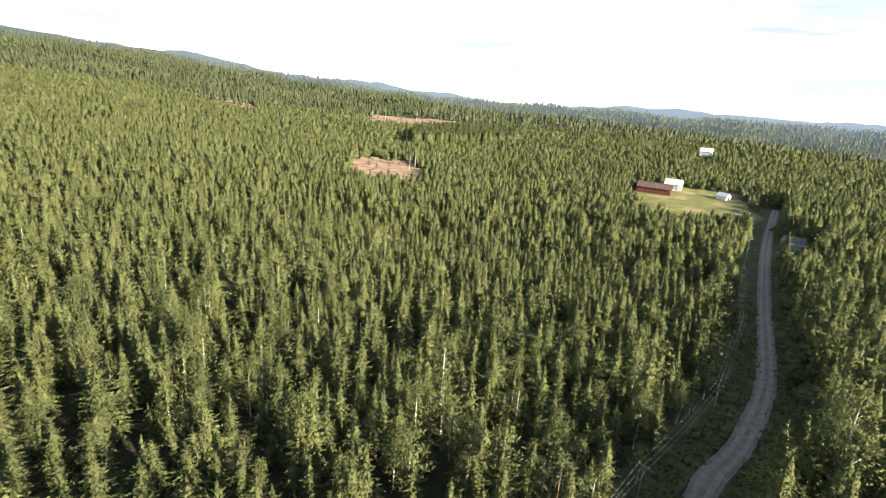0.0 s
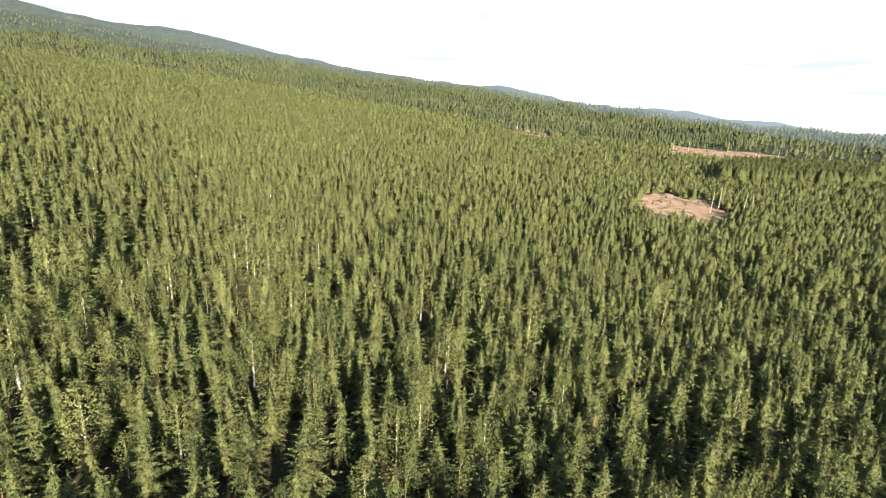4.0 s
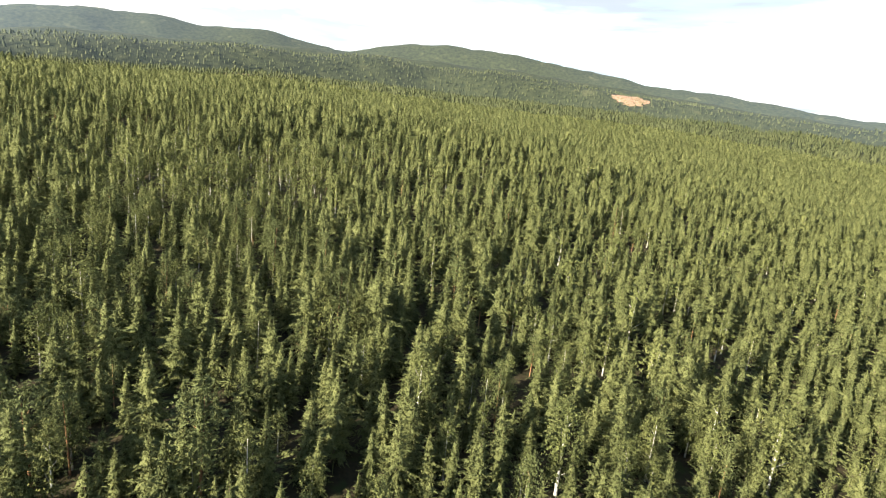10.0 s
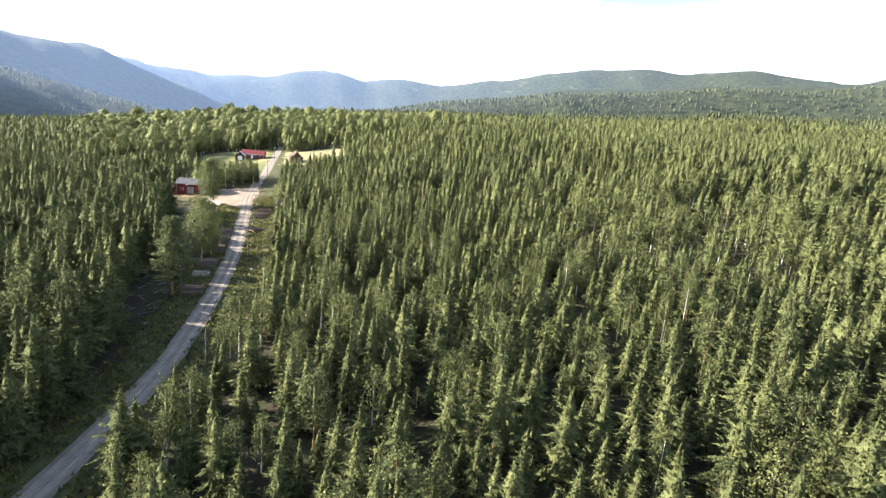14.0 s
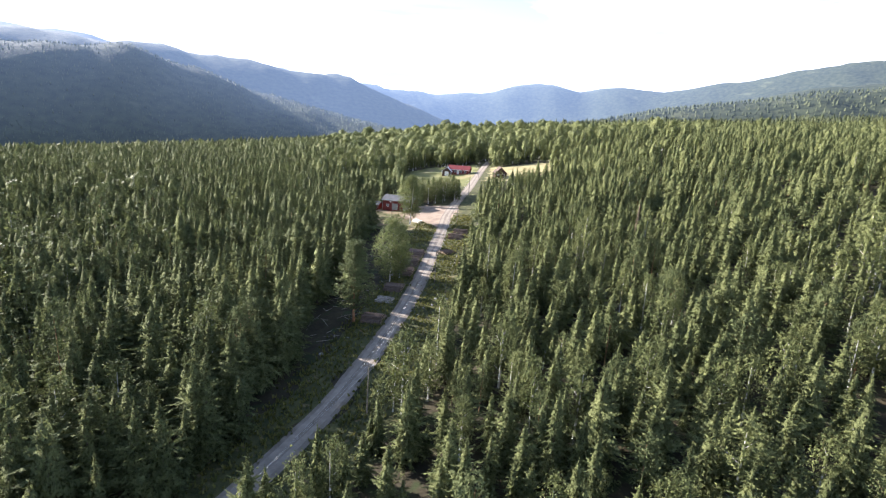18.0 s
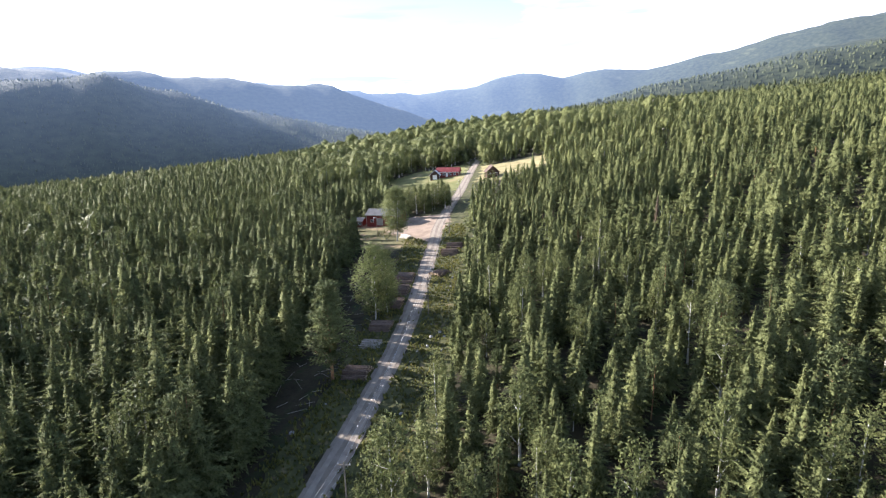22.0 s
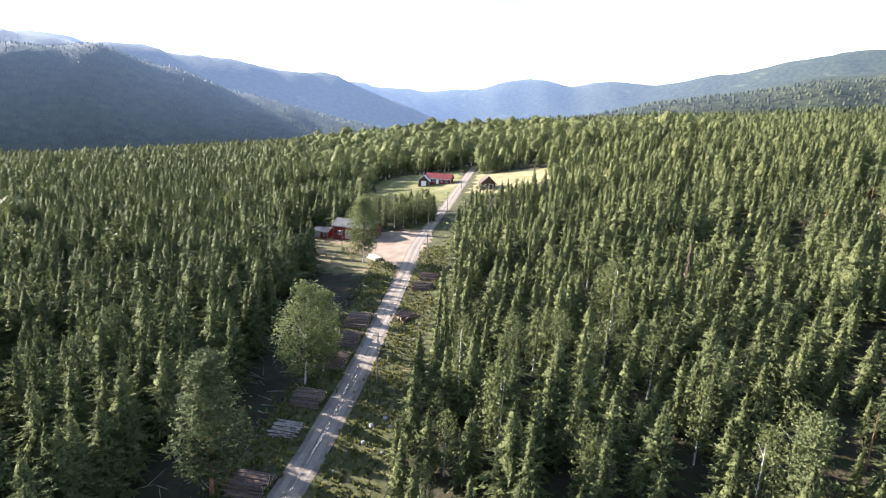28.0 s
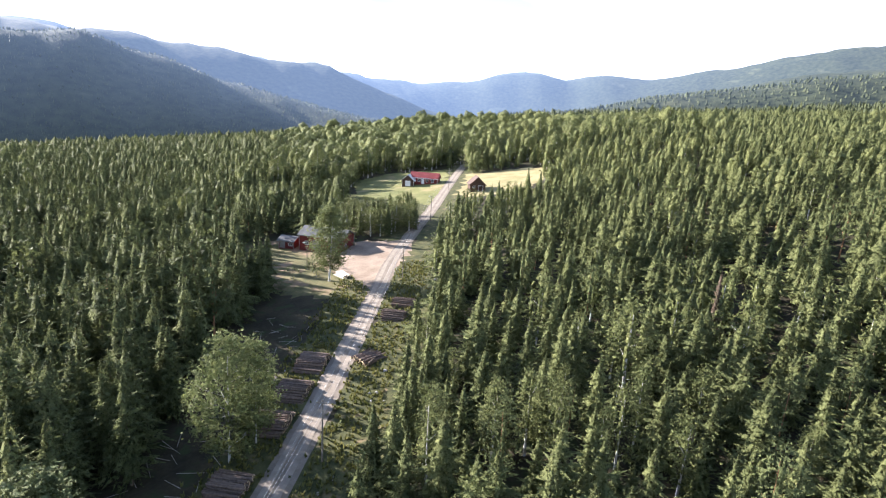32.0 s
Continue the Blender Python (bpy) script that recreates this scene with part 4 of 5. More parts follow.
# downhill of the road the trees' shaded look is put into a darker tint
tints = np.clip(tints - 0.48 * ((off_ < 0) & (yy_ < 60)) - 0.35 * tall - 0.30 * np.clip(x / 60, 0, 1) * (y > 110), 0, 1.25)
zz = ground_z(x, y) - 0.05
level = np.where(far < 84, 0, np.where(far < 190, 1, np.where(far < np.where(y < -200, 350, 275), 2, np.where(far < 450, 4, 3))))
level = np.where((level == 0) & (az > 206) & (az < 284), 1, level)
tree_kind = np.array([f"{k}{l}" for k, l in zip(kind, level)])

# single trees, nearest to the middle of what the flight looks down on
singles = []
for k, n, spots in (("spruce0", 300, ((-112, -92), (-92, 16), (-28, 78), (-58, -92))), ("birch0", 60, ((-100, -80), (-60, 60), (-85, 0))), ("pine0", 50, ((-105, -88), (-80, 30), (-45, -110)))):
    at = np.nonzero(tree_kind == k)[0]
    d = np.min([np.hypot(x[at] - a, y[at] - b) for a, b in spots], 0)
    singles.append(at[np.argsort(d)[:n]])
single = np.concatenate(singles)
rest = np.ones(len(x), bool)
rest[single] = False

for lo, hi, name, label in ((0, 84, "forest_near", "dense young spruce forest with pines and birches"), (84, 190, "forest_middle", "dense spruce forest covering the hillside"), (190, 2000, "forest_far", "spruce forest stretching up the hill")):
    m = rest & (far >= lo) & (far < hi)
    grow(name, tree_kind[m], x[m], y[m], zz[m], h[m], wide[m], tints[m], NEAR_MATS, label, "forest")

LOOKS = {"spruce": ("spruce_tree", NEEDLE_OB, BARK, "tall narrow green spruce in the dense forest", "young spruces of the forest"),
         "birch": ("birch_tree", LEAF_OB, BIRCH_BARK, "slender birch with light green leaves and white trunk", "birches among the spruces"),
         "pine": ("pine_tree", PINE_OB, PINE_BARK, "grey-green pine with orange-brown trunk", "pines among the spruces")}
tree_meshes = {}
for k in ("spruce0", "birch0", "pine0", "birch9", "pine9"):
    nm, fm, bm_, _, _ = LOOKS[k[:-1]]
    tree_meshes[k] = [(raw_mesh("crown", cv, ct, [fm], out=facing(k, cv)), raw_mesh("trunk", sv, st, [bm_])) for cv, ct, sv, st in SHAPES[k]]


def plant(k, px, py, height, girth, turn, label="", group="", variant=0, crown_mesh=None):
    nm, _, _, lab, grp = LOOKS[k[:-1]]
    root = tagged(new(nm), label or lab, "tree", group or grp)
    crown, trunk = tree_meshes[k][variant % len(tree_meshes[k])]
    part("trunk", trunk, root)
    part("crown", crown_mesh or crown, root)
    root.matrix_basis = Matrix.LocRotScale((px, py, zat(px, py) - 0.05), Euler((0, 0, turn)), (height * girth, height * girth, height))
    return root


for n, i in enumerate(single):
    k = str(tree_kind[i])
    plant(k, float(x[i]), float(y[i]), float(h[i]), float(wide[i]), rs.rand() * 6.283, variant=n)

# far woods on the hills; past a kilometre their haze is emission
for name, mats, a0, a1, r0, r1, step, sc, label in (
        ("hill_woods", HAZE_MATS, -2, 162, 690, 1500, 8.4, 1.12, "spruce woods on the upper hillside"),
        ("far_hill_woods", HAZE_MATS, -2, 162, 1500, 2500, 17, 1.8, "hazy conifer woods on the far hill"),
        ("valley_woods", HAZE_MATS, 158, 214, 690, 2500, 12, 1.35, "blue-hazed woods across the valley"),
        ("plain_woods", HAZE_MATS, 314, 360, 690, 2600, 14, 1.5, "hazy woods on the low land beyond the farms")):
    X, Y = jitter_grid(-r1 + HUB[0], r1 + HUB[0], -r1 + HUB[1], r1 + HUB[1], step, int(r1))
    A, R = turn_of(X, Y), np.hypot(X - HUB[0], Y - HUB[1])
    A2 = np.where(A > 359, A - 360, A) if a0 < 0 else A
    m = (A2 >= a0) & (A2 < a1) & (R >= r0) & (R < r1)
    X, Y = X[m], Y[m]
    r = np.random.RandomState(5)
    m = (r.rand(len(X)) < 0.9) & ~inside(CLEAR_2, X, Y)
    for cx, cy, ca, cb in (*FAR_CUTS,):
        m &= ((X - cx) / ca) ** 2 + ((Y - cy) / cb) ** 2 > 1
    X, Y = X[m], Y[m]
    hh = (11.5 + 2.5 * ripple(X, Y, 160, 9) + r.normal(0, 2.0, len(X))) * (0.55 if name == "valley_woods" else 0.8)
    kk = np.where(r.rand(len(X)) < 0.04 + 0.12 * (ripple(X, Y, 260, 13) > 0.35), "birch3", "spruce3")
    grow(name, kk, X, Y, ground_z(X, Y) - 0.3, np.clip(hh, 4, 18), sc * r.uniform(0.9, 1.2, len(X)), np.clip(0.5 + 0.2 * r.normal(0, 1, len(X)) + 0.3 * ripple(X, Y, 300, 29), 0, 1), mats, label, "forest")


# ---- clearings ----
patch("clear_cut", CLEAR_1, 0.15, SLASH, "reddish clear-cut strewn with felled branches", "clearing", 6.0)
patch("clear_cut", CLEAR_2, 0.2, SLASH, "long pale clear-cut strip between tall woods", "clearing", 10.0)
patch("clear_cut", CLEAR_3, 0.2, SLASH, "small clear-cut on the upper slope", "clearing", 8.0)
for cx, cy, ca, cb in FAR_CUTS:
    patch("clear_cut", [(cx + 1.1 * ca * math.cos(k * 0.6283), cy + 1.1 * cb * math.sin(k * 0.6283)) for k in range(10)], 0.6, SLASH, "reddish felled patch on the far wooded hill", "clearing", 14.0)
patch("meadow", FARM_N, 0.1, MEADOW, "green meadow round the red farm buildings", "meadow", 5.0)


# ---- building blocks ----
def boxes_mesh(name, boxes, mat):
    """One mesh of several boxes, each (x0, y0, z0, x1, y1, z1), with slightly bevelled edges where they are large enough."""
    bm = bmesh.new()
    for x0, y0, z0, x1, y1, z1 in boxes:
        m = Matrix.Translation(((x0 + x1) / 2, (y0 + y1) / 2, (z0 + z1) / 2)) @ Matrix.Diagonal((x1 - x0, y1 - y0, z1 - z0, 1))
        bmesh.ops.create_cube(bm, size=1, matrix=m)
    me = bpy.data.meshes.new(name)
    bm.to_mesh(me)
    bm.free()
    me.materials.append(mat)
    return me


def prism_mesh(name, outline, y0, y1, mat):
    """An outline in x and z, drawn out along y."""
    bm = bmesh.new()
    a = [bm.verts.new((px, y0, pz)) for px, pz in outline]
    b = [bm.verts.new((px, y1, pz)) for px, pz in outline]
    bm.faces.new(a)
    bm.faces.new(b[::-1])
    for i in range(len(outline)):
        j = (i + 1) % len(outline)
        bm.faces.new((a[j], a[i], b[i], b[j]))
    bmesh.ops.recalc_face_normals(bm, faces=bm.faces)
    me = bpy.data.meshes.new(name)
    bm.to_mesh(me)
    bm.free()
    me.materials.append(mat)
    return me


def rod_mesh(name, length, r0, r1, mats, sides=8, axis="z"):
    bm = bmesh.new()
    bmesh.ops.create_cone(bm, cap_ends=True, segments=sides, radius1=r0, radius2=r1, depth=length, matrix=Matrix.Translation((0, 0, length / 2)))
    if axis == "y":
        bmesh.ops.rotate(bm, verts=bm.verts, cent=(0, 0, length / 2), matrix=Matrix.Rotation(radians(90), 3, "X"))
        bmesh.ops.translate(bm, verts=bm.verts, vec=(0, 0, -length / 2))
    if len(mats) > 1:
        for f in bm.faces:
            f.material_index = 1 if len(f.verts) > 4 else 0
    me = bpy.data.meshes.new(name)
    bm.to_mesh(me)
    bm.free()
    for m in mats:
        me.materials.append(m)
    return me


def house(name, px, py, turn, length, width, eave, ridge, wall_mat, roof_mat, label, category, windows=(), doors=(), chimneys=(), trim_mat=None, over=0.5, sink=0.6):
    """A gabled building; its long side lies along its own y. windows and doors: (side, along, low, wide, high), side e, w, n or s."""
    root = tagged(new(name), label, category)
    hw, hl = width / 2, length / 2
    part("wall", prism_mesh("wall", [(-hw, -sink), (hw, -sink), (hw, eave), (0, ridge - 0.12), (-hw, eave)], -hl, hl, wall_mat), root)
    slope = (ridge - eave) / hw
    for sgn, nm in ((1, "roof"), (-1, "roof")):
        x1, z1 = sgn * (hw + over), eave - slope * over
        roof = part(nm, prism_mesh("roof", [(0, ridge), (x1, z1), (x1, z1 + 0.16), (0, ridge + 0.16)], -hl - over, hl + over, roof_mat), root)
        part("fascia", boxes_mesh("fascia", [(x1 - 0.03 if sgn < 0 else x1, -hl - over, z1 - 0.1, x1 if sgn < 0 else x1 + 0.03, hl + over, z1 + 0.12)], trim_mat or wall_mat), roof)
    if trim_mat:
        for cx in (-hw, hw):
            for cy in (-hl, hl):
                part("corner_board", boxes_mesh("corner_board", [(cx - 0.07, cy - 0.07, -0.3, cx + 0.07, cy + 0.07, eave - 0.02)], trim_mat), root)
    for kind_, spots in (("window", windows), ("door", doors)):
        for side, along, low, wide_, high in spots:
            d = 0.05
            def bx(a0, a1, z0, z1, t0, t1):
                if side in "ew":
                    s = 1 if side == "e" else -1
                    e = sorted((s * (hw + t0), s * (hw + t1)))
                    return (e[0], a0, z0, e[1], a1, z1)
                s = 1 if side == "n" else -1
                e = sorted((s * (hl + t0), s * (hl + t1)))
                return (a0, e[0], z0, a1, e[1], z1)
            a0, a1, z0, z1 = along - wide_ / 2, along + wide_ / 2, low, low + high
            if kind_ == "window":
                w = part("window", boxes_mesh("window", [bx(a0 - 0.1, a0, z0 - 0.1, z1 + 0.1, -0.02, d), bx(a1, a1 + 0.1, z0 - 0.1, z1 + 0.1, -0.02, d), bx(a0, a1, z1, z1 + 0.1, -0.02, d), bx(a0, a1, z0 - 0.1, z0, -0.02, d), bx((a0 + a1) / 2 - 0.03, (a0 + a1) / 2 + 0.03, z0, z1, 0.0, 0.04)], WHITE_WOOD), root, "white-painted window frame")
                part("pane", boxes_mesh("pane", [bx(a0, a1, z0, z1, -0.02, 0.02)], GLASS), w)
            else:
                w = part("door", boxes_mesh("door", [bx(a0, a1, z0, z1, -0.02, d)], trim_mat or DARK_WOOD), root)
                part("door_frame", boxes_mesh("door_frame", [bx(a0 - 0.12, a0, z0, z1 + 0.12, -0.02, d + 0.03), bx(a1, a1 + 0.12, z0, z1 + 0.12, -0.02, d + 0.03), bx(a0, a1, z1, z1 + 0.12, -0.02, d + 0.03)], trim_mat or WHITE_WOOD), w)
    for cx, cy in chimneys:
        c = part("chimney", boxes_mesh("chimney", [(cx - 0.4, cy - 0.4, eave, cx + 0.4, cy + 0.4, ridge + 0.9), (cx - 0.5, cy - 0.5, ridge + 0.9, cx + 0.5, cy + 0.5, ridge + 1.05)], STONE), root)
    root.matrix_basis = pose(px, py, zat(px, py), 0, 0, turn)
    return root


# ---- the red barn and its yard ----
house("barn", -87.6, -219.4, 62, 14.0, 8, 4.2, 6.0, RED_WOOD, GREY_ROOF, "long red wooden barn with grey sheet roof beside the yard", "barn",
      windows=(("e", -4.6, 1.3, 1.1, 0.9), ("n", 1.6, 1.3, 0.9, 0.9)), doors=(("e", -1.2, 0, 2.4, 2.7), ("e", 4.0, 0, 2.4, 2.7)), trim_mat=GREY_WOOD)
house("lean_to_shed", -76.6, -224.6, 62, 5.0, 4.5, 2.4, 3.4, RED_WOOD, GREY_ROOF, "low red shed with grey roof built beside the barn", "shed", windows=(("e", 1.5, 0.9, 1.2, 0.8),), doors=(("e", -1.3, 0, 1.6, 1.9),), trim_mat=GREY_WOOD)

lamp = tagged(new("street_lamp"), "tall wooden yard lamp with white lamp head", "street lamp")
part("pole", rod_mesh("pole", 7.0, 0.11, 0.08, [POLE_WOOD]), lamp)
part("arm", boxes_mesh("arm", [(-0.03, -0.03, 6.75, 0.85, 0.03, 6.82)], STEEL), lamp)
part("lamp_head", boxes_mesh("lamp_head", [(0.55, -0.16, 6.62, 1.15, 0.16, 6.78), (0.6, -0.12, 6.56, 1.1, 0.12, 6.62)], LAMP_WHITE), lamp, "white lamp head")
lamp.matrix_basis = pose(-82.2, -203.5, zat(-82.2, -203.5), 0, 0, 20)


# ---- timber ----
LOGS = [rod_mesh("log", 4.7 + d, r0, r1, [LOG_BARK, LOG_END], 8, "y") for d, r0, r1 in ((0.0, 0.17, 0.13), (0.25, 0.14, 0.11), (-0.2, 0.20, 0.15), (0.1, 0.12, 0.09))]
PALES = [rod_mesh("log", 4.3 + d, r0, r1, [PALE_LOG, LOG_END], 8, "y") for d, r0, r1 in ((0.0, 0.19, 0.16), (0.3, 0.15, 0.13))]


GREYS = [rod_mesh("log", 4.2, 0.09, 0.06, [SNAG, LOG_END], 6, "y")]


def log_pile(px, py, turn, across, rows, label, meshes=LOGS, mess=2.5, seed=1, step=0.30):
    """Logs laid side by side along the pile's own x, each lying along y; rows grow shorter upwards."""
    r = np.random.RandomState(seed)
    root = tagged(new("log_pile"), label, "log pile", "timber stacks along the road")
    z0 = zat(px, py)
    a = radians(turn)
    for k in range(rows):
        n = across - k * (1 + (k > 2))
        for j in range(n):
            lx = (j - (n - 1) / 2) * step + r.normal(0, 0.05)
            wx, wy = px + lx * math.cos(a), py + lx * math.sin(a)
            o = part("log", meshes[r.randint(len(meshes))], root)
            lift = zat(wx, wy) - z0
            o.matrix_basis = pose(lx, r.normal(0, 0.16), 0.14 + lift + k * step * 0.86 + r.normal(0, 0.03), r.normal(0, 0.8), 0, r.normal(0, mess) + (180 if r.rand() < 0.5 else 0))
    root.matrix_basis = pose(px, py, z0, 0, 0, turn)
    return root


def road_at(py_):
    i = int(np.argmin(np.abs(road_line[:, 1] - py_)))
    return road_line[i], road_dir[i], road_side[i]


def beside(py_, off):
    p, d, s = road_at(py_)
    q = p + s * off
    return float(q[0]), float(q[1]), math.degrees(math.atan2(d[1], d[0]))


for n, (ry, off, across, rows, label, mess, seed) in enumerate((
        (-100.6, -5.3, 16, 5, "stack of dark brown spruce logs by the gravel road", 1.5, 1),
        (-119.3, -5.6, 16, 5, "stack of sunlit brown spruce logs by the gravel road", 1.5, 2),
        (-131.0, -5.4, 20, 6, "dark stack of spruce logs in the birch's shade", 1.5, 11),
        (-139.0, -5.2, 20, 6, "high stack of spruce logs beside the birch", 1.5, 3),
        (-146.5, -5.0, 22, 6, "long high stack of spruce logs beside the road", 1.5, 4),
        (-166.0, 6.2, 14, 6, "stack of spruce logs below the power line", 1.5, 5),
        (-171.8, 7.4, 13, 6, "second stack of spruce logs below the power line", 1.5, 6))):
    bx_, by_, bt = beside(ry, off)
    log_pile(bx_, by_, bt, across, rows, label, LOGS, mess, seed)
bx_, by_, bt = beside(-111.8, -6.0)
log_pile(bx_, by_, bt, 14, 2, "loose pile of thin grey poles beside the road", GREYS, 4, 7, 0.27)
bx_, by_, bt = beside(-148.5, 4.6)
log_pile(bx_, by_, bt + 55, 16, 3, "untidy heap of thin logs and tops beside the road", LOGS[1:], 16, 8, 0.26)
log_pile(-91.4, -192.2, 25, 7, 3, "stack of pale peeled logs on the grass by the yard", PALES, 4, 9, 0.36)


# ---- power line ----
POLES = [(138, 242), (107, 187), (83.5, 141), (55, 95.5), (30, 66), (-8, 20), (-38, -22), (-65.3, -65), (-86.4, -122.3), (-105.6, -184), (-122.5, -236), (-140, -286), (-160, -338), (-183, -392)]
post_me = rod_mesh("post", 9.4, 0.14, 0.09, [POLE_WOOD])
arm_me = boxes_mesh("crossarm", [(-0.85, -0.05, 8.9, 0.85, 0.05, 9.02)], POLE_WOOD)
ins_me = rod_mesh("insulator", 0.22, 0.05, 0.035, [LAMP_WHITE])
tops = []
first_pole = None
for i, (px, py) in enumerate(POLES):
    q = POLES[min(i + 1, len(POLES) - 1)] if i + 1 < len(POLES) else POLES[i - 1]
    turn = math.degrees(math.atan2(q[1] - py, q[0] - px)) + 90
    m = pose(px, py, zat(px, py) - 0.4, 0, 0, turn)
    if first_pole is None:
        first_pole = tagged(new("utility_pole"), "slim wooden power pole with a short crossarm", "utility pole", "poles of the power line")
        part("post", post_me, first_pole)
        part("crossarm", arm_me, first_pole)
        for cx in (-0.75, 0.0, 0.75):
            part("insulator", ins_me, first_pole).matrix_basis = pose(cx, 0, 9.02)
        first_pole.matrix_basis = m
    else:
        copy_thing(first_pole, m)
    tops.append([m @ Vector((cx, 0, 9.26)) for cx in (-0.75, 0.0, 0.75)])
line = tagged(new("power_line"), "three sagging bare wires between wooden poles", "power line")
for a, b in zip(tops[:-1], tops[1:]):
    order = (0, 1, 2) if (a[0] - b[0]).length < (a[0] - b[2]).length else (2, 1, 0)
    for k in range(3):
        cu = bpy.data.curves.new("wire", "CURVE")
        cu.dimensions, cu.bevel_depth, cu.bevel_resolution = "3D", 0.010, 0
        sp = cu.splines.new("POLY")
        sp.points.add(12)
        for j in range(13):
            f = j / 12
            p = a[k].lerp(b[order[k]], f)
            sp.points[j].co = (p.x, p.y, p.z - 3.6 * f * (1 - f), 1)
        cu.materials.append(WIRE)
        part("wire", cu, line)


# ---- trees that stand alone ----
plant("pine9", -64.0, -101.5, 19.5, 1.6, 0.4, "large lone pine with bare lower limbs by the clearing", variant=0)
sunny = material("light_birch_leaves", (0.13, 0.155, 0.055), (0.26, 0.285, 0.11), 1.4, 0.6, leaf=0.24, gaps=0.46, soft_facing=0.5, clump=0.6)
airy = [raw_mesh("crown", c[0], c[1], [sunny], out=facing("birch", c[0])) for c in SHAPES["birch9"]]
plant("birch9", -74.4, -125.4, 18.0, 1.30, 1.0, "broad birch beside the stacked logs", variant=1, crown_mesh=airy[1])
plant("birch9", -77.4, -128.6, 15.5, 1.25, 2.2, "pale green birch leaning over the stacked logs", variant=0, crown_mesh=airy[0])
plant("birch9", -88.0, -189.6, 19.0, 1.8, 0.3, "tall slim birch standing beside the gravel yard", variant=2, crown_mesh=airy[2])
q = np.random.RandomState(64)
for n in range(32):
    f_ = n / 31
    bx_, by_ = -94 - 23 * f_ + q.normal(0, 1.0), -232 + 9 * math.sin(f_ * 2.6) - 5.5 * (n % 4) - 4 * f_ + q.normal(0, 1)
    k = "spruce0" if n % 3 == 1 else "birch0"
    plant(k, bx_, by_, q.uniform(8.5, 11.0) * (1.12 if k == "spruce0" else 1), 1.9 if k == "birch0" else 1.4, n * 1.7, "dense leafy tree at the edge of the meadow" if k == "birch0" else "dark spruce at the edge of the meadow", "tree belt by the meadow", n)
for bx_, by_, hh_, n in ((-62, -205, 17, 0), (-60, -212, 15, 1), (-63, -196, 18, 2), (-67, -190, 16, 3)):
    plant("spruce0", bx_, by_, hh_, 1.1, n * 2.1, "tall dark spruce beside the barn", "spruces by the barn", n)
dry_crown = raw_mesh("crown", SHAPES["spruce0"][2][0], SHAPES["spruce0"][2][1], [DRY], out=facing("spruce", SHAPES["spruce0"][2][0]))
plant("spruce0", -150.5, -131.5, 15.0, 0.5, 0.5, "dead spruce with brown dry needles", "dead spruces", 2, dry_crown)
plant("spruce0", -129, -150, 12.0, 0.5, 1.5, "dead spruce with rusty dry needles", "dead spruces", 2, dry_crown)

snag_me = rod_mesh("trunk", 15.0, 0.20, 0.07, [SNAG], 6)
for i, (a, d, hh_) in enumerate(((5.0, 392, 1.0), (4.4, 396, 1.1), (2.4, 398, 1.05), (1.7, 402, 0.95), (6.6, 440, 0.7), (-4.9, 330, 0.9), (24, 700, 1.1), (15, 520, 1.0), (18, 560, 0.9), (9, 640, 1.2), (7.7, 655, 1.1), (4.5, 650, 1.2), (2.2, 648, 1.0), (0.5, 650, 1.1), (-1.5, 645, 1.0), (-3.2, 640, 1.0))):
    (sx, sy), = polar(((a, d),))
    ob = tagged(new("bare_tree"), "bare bleached trunk still standing by the clear-cut", "dead tree", "bare trunks at the clear-cuts")
    part("trunk", snag_me, ob)
    ob.matrix_basis = Matrix.LocRotScale((sx, sy, zat(sx, sy) - 0.2), Euler((radians(3 * math.sin(i)), radians(3 * math.cos(2 * i)), i)), (1.5, 1.5, hh_))


# ---- the farm at the end of the road ----
house("farmhouse", -134.0, -309.5, 66, 13, 6.5, 2.9, 5.0, RED_WOOD, RED_ROOF, "low red farm building with a red tiled roof", "farm building", windows=tuple(("e", a, 1.0, 1.1, 1.1) for a in (-4.6, -2.2, 1.5, 4.2)), doors=(("e", -0.4, 0, 1.1, 2.1),), trim_mat=WHITE_WOOD)
house("farm_barn", -126.2, -309.0, -20, 6.5, 5.5, 2.8, 5.2, DARK_WOOD, WHITE_ROOF, "small dark barn with a pale sheet roof", "barn", doors=(("n", 0, 0, 2.2, 2.4),), trim_mat=WHITE_WOOD)
house("dark_shed", -150.5, -278.5, -8, 8, 6.5, 2.8, 5.8, DARK_WOOD, BROWN_ROOF, "dark brown gabled shed beside the road", "shed", windows=(("n", 1.6, 1.2, 0.8, 0.8),), doors=(("n", -1.2, 0, 1.8, 2.2),))
(ax, ay), = polar(((-20.6, 395),))
house("red_barn", ax, ay, 62, 22, 9, 4.0, 7.0, OLD_RED, BROWN_ROOF, "long weathered red barn on the meadow", "barn", doors=(("w", 0, 0, 3, 3),), trim_mat=DARK_WOOD)
(ax, ay), = polar(((-22.3, 412),))
house("white_house", ax, ay, 60, 11, 7, 4.6, 7.6, WHITE_WOOD, WHITE_ROOF, "white two-storey farmhouse with a pale roof", "house", windows=tuple((s, a, z, 1.0, 1.2) for s in "ws" for a in (-2.5, 0.5, 3.0) for z in (0.9, 3.2)), chimneys=((0, 1.5),), trim_mat=WHITE_WOOD)
(ax, ay), = polar(((-18.4, 402),))
house("outhouse", ax, ay, 30, 7, 6, 2.8, 5.0, DARK_WOOD, BROWN_ROOF, "small dark outhouse at the edge of the meadow", "shed", doors=(("s", 0, 0, 1.4, 2.0),))
(ax, ay), = polar(((-26.9, 398),))
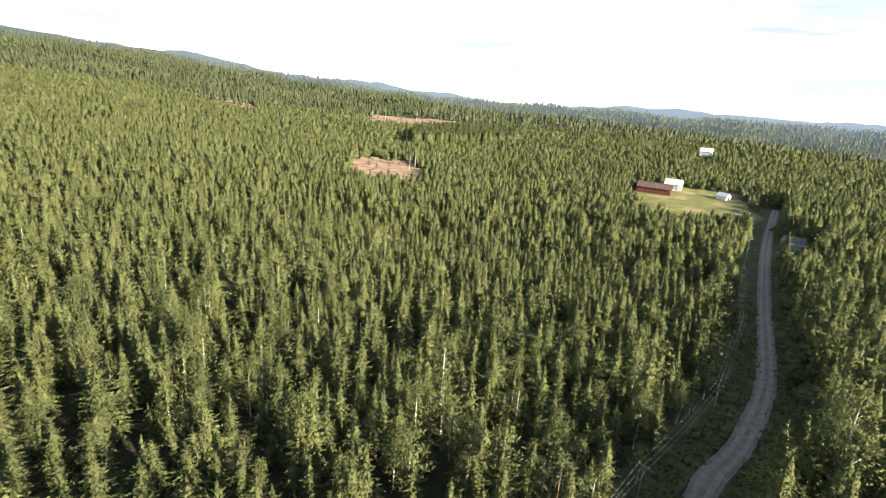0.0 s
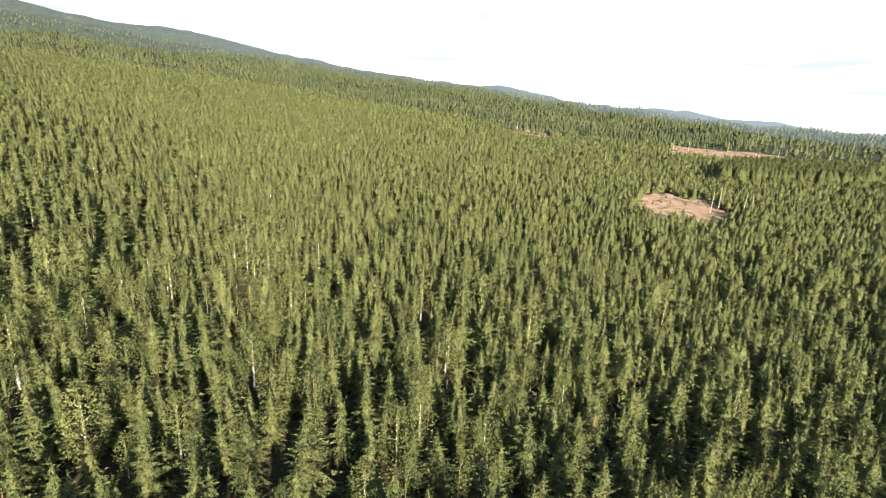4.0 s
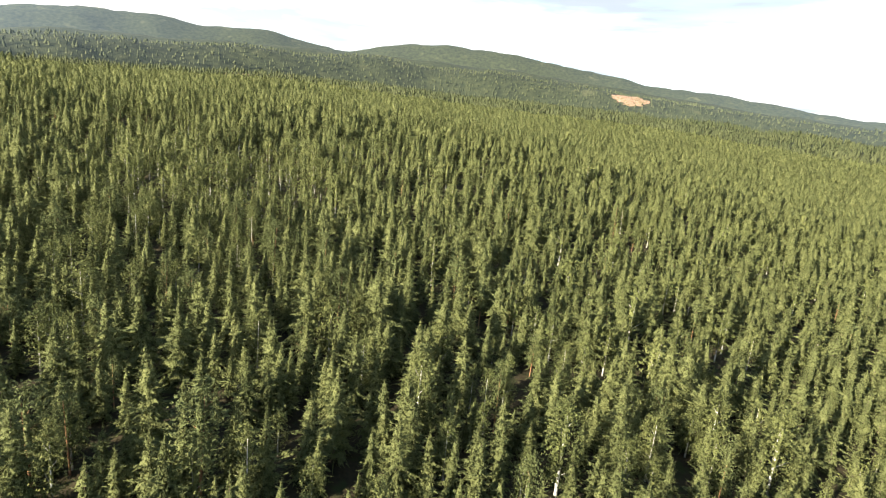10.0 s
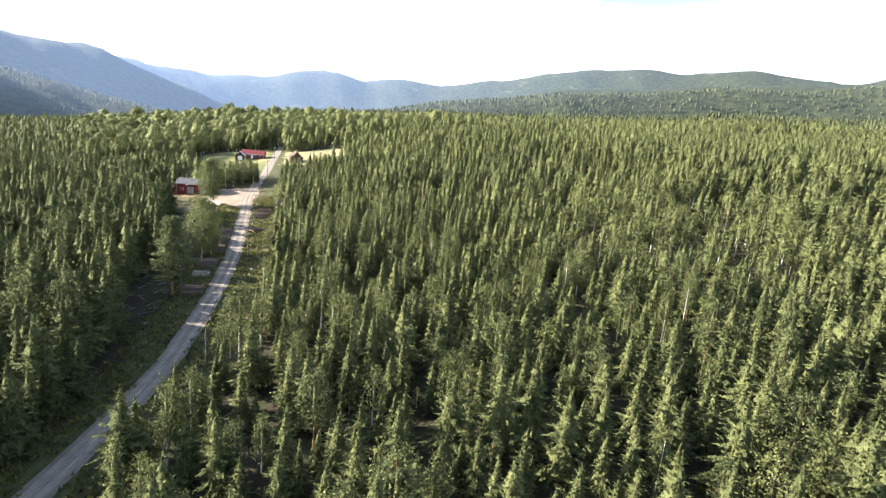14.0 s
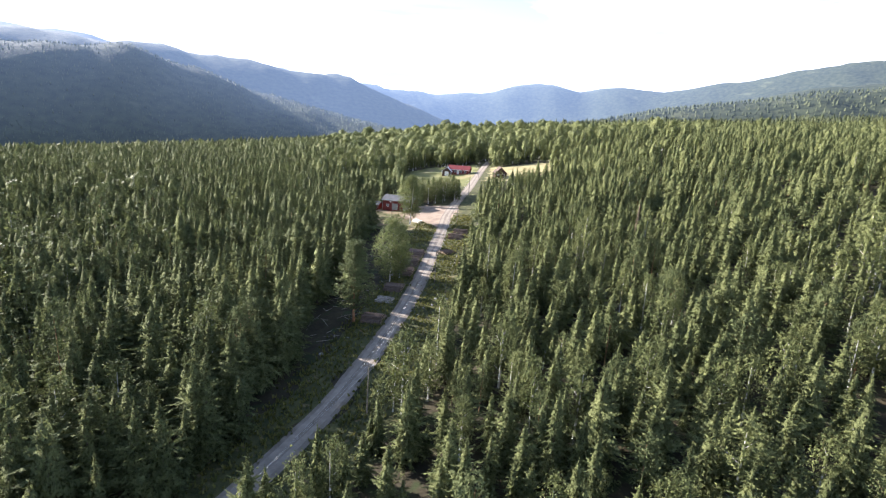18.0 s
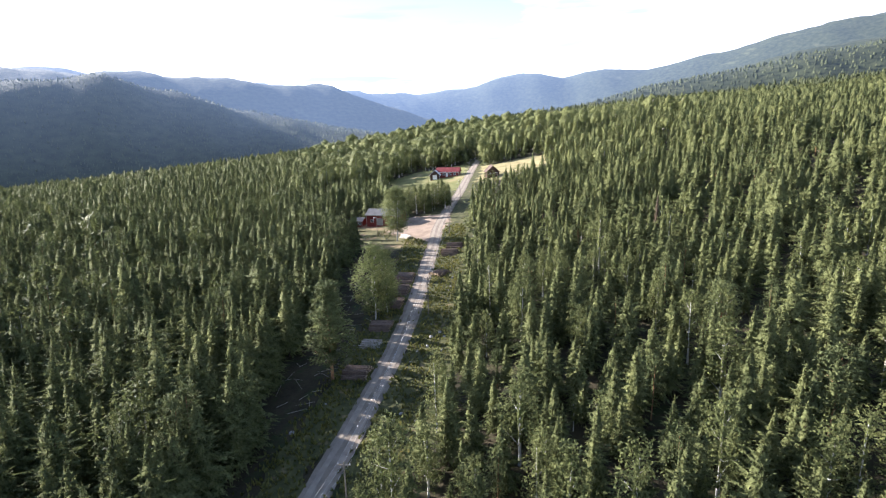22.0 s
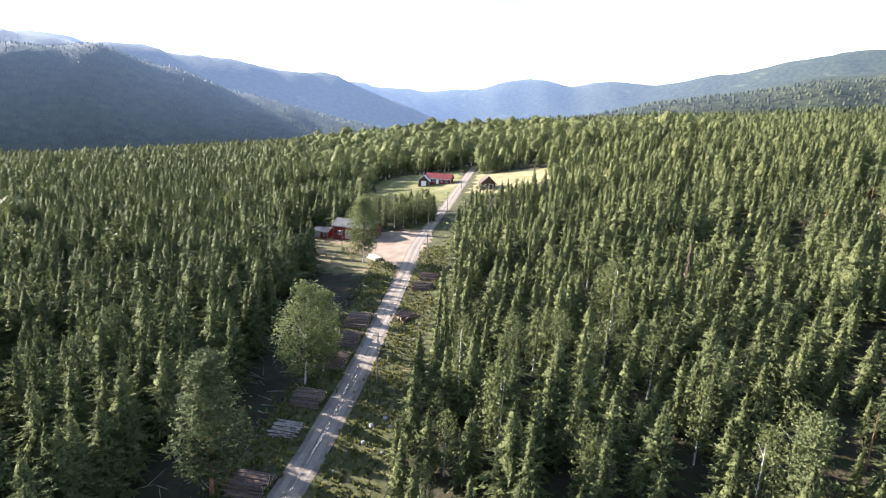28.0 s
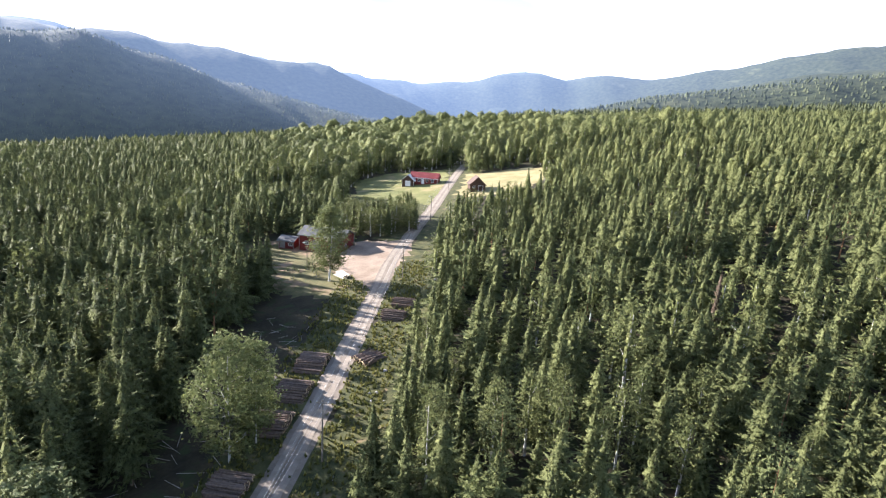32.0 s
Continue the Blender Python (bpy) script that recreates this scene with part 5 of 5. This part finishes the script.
house("garage", ax, ay, 30, 7, 5, 2.6, 4.4, WHITE_WOOD, WHITE_ROOF, "small white garage beside the farm track", "garage", doors=(("s", 0, 0, 2.4, 2.1),))
(ax, ay), = polar(((-33.4, 300),))
house("cabin", ax, ay, 50, 9, 7, 3.0, 5.2, GREY_WOOD, GREY_ROOF, "grey cabin with a pale roof among trees", "cabin", windows=(("s", -1.5, 1.0, 1.0, 1.0), ("w", 0, 1.0, 1.2, 1.0)), trim_mat=WHITE_WOOD)
(ax, ay), = polar(((-24.6, 600),))
house("white_house", ax, ay, 60, 11, 8, 5.0, 8.0, WHITE_WOOD, WHITE_ROOF, "large white house high among the trees", "house", windows=tuple(("s", a, z, 1.0, 1.2) for a in (-2.5, 0.5, 3.0) for z in (0.9, 3.2)), trim_mat=WHITE_WOOD)
for px, py, t, n in ((-299, -510, 60, 0), (-352, -512, 40, 1), (-362, -508, 100, 2)):
    house("white_house", px, py, t, 9, 7, 3.6, 6.2, WHITE_WOOD, GREY_ROOF, "white hillside house half hidden by trees", "house", windows=(("n", -1.5, 1.0, 1.0, 1.2), ("n", 1.5, 1.0, 1.0, 1.2)))


# ---- undergrowth, grass and stones ----
r = np.random.RandomState(77)


def tufts(name, n, lo, hi, y0, y1, size, label, seed):
    """Clumps of grass blades between two distances from the road's middle."""
    q = np.random.RandomState(seed)
    i = q.randint(0, len(road_line), n * 3)
    i = i[(road_line[i, 1] > y0) & (road_line[i, 1] < y1)][:n]
    o = q.uniform(lo, hi, len(i)) * np.where(q.rand(len(i)) < 0.5, 1, -1)
    p = road_line[i] + road_side[i] * o[:, None] + q.normal(0, 0.8, (len(i), 2))
    keep_ = (np.abs(road_off(p[:, 0], p[:, 1])[0]) > lo - 0.2) & ~inside(YARD_P, p[:, 0], p[:, 1])
    p = p[keep_]
    base = np.stack([p[:, 0], p[:, 1], ground_z(p[:, 0], p[:, 1])], 1)
    V, T = [], []
    nb = 5
    for k in range(nb):
        a, s = q.rand(len(p)) * 6.283, size * q.uniform(0.6, 1.5, len(p))
        w = np.stack([-np.sin(a), np.cos(a), 0 * a], 1) * (0.35 * s)[:, None]
        tip = np.stack([np.cos(a) * s * q.uniform(0.2, 0.9, len(p)), np.sin(a) * s * 0.6, s * q.uniform(0.7, 1.2, len(p))], 1)
        V += [base - w, base + w, base + tip]
    V = np.stack(V, 1).reshape(-1, 3)
    T = np.arange(len(V)).reshape(-1, 3)
    tagged(new(name, raw_mesh(name, V, T, [BLADE], tint=np.repeat(q.rand(len(p)), nb * 3))), label, "grass", kind="stuff")


tufts("verge_grass", 9000, 2.4, 10.5, -200, -40, 0.45, "tall uneven grass and herbs on the road verges", 3)
tufts("north_verge_grass", 3500, 2.4, 8.5, 50, 180, 0.5, "tall grass on the shaded road verges", 4)

idx = r.randint(0, len(road_line), 520)
side_ = np.where(r.rand(520) < 0.55, r.uniform(3.6, 10.5, 520), -r.uniform(6.0, 12.0, 520))
pp = road_line[idx] + road_side[idx] * side_[:, None]
ok = ((pp[:, 1] > -172) & (pp[:, 1] < -62)) | ((pp[:, 1] > 55) & (pp[:, 1] < 190) & (np.abs(side_) < 9))
ok &= ~inside(YARD_P, pp[:, 0], pp[:, 1])
ok &= ~((side_ < 0) & (side_ > -8.5) & (pp[:, 1] < -100) & (pp[:, 1] > -155))
pp = pp[ok]
hh_ = r.uniform(0.4, 1.5, len(pp))
grow("roadside_bushes", np.where(r.rand(len(pp)) < 0.8, "birch1", "spruce1"), pp[:, 0], pp[:, 1], ground_z(pp[:, 0], pp[:, 1]) - 0.15, hh_, r.uniform(1.6, 3.0, len(pp)), r.rand(len(pp)), NEAR_MATS, "low bushes and saplings on the road verges", "bushes")
bq = np.array([(-80 + r.normal(0, 4), -199 + r.normal(0, 4)) for _ in range(16)])
grow("yard_bushes", ["birch1"] * 16, bq[:, 0], bq[:, 1], ground_z(bq[:, 0], bq[:, 1]) - 0.1, r.uniform(1.2, 2.6, 16), r.uniform(2.2, 3.2, 16), r.rand(16), NEAR_MATS, "rounded green bushes beside the barn yard", "bushes")


def stone_mesh(seed):
    q = np.random.RandomState(seed)
    bm = bmesh.new()
    bmesh.ops.create_icosphere(bm, subdivisions=2, radius=1)
    for v in bm.verts:
        v.co *= 0.8 + 0.35 * q.rand()
        v.co.z *= 0.7
    me = bpy.data.meshes.new("boulder")
    bm.to_mesh(me)
    bm.free()
    me.materials.append(STONE)
    return me


stones = [stone_mesh(i) for i in range(3)]
for i in range(26):
    ry, off = r.uniform(-165, -75), r.choice((1, -1)) * r.uniform(4.2, 10)
    sx, sy, st_ = beside(ry, off)
    s = r.uniform(0.2, 0.55)
    ob = tagged(new("boulder", stones[i % 3]), "pale grey boulder in the verge grass", "boulder", "boulders along the road")
    ob.matrix_basis = Matrix.LocRotScale((sx, sy, zat(sx, sy) + 0.1 * s), Euler((0, 0, i)), (s, s * 0.8, s))
stick = rod_mesh("branch", 3.0, 0.045, 0.02, [SNAG], 5, "y")
for i in range(90):
    ry, off = r.uniform(-165, -88), -r.uniform(9.5, 20)
    sx, sy, st_ = beside(ry, off)
    ob = tagged(new("fallen_branch", stick), "bleached felled branch lying in the clearing", "branch", "felled branches in the clearing")
    ob.matrix_basis = Matrix.LocRotScale((sx, sy, zat(sx, sy) + 0.08), Euler((r.normal(0, 0.05), 0, r.rand() * 6.283)), (1, r.uniform(0.5, 1.6), 1))
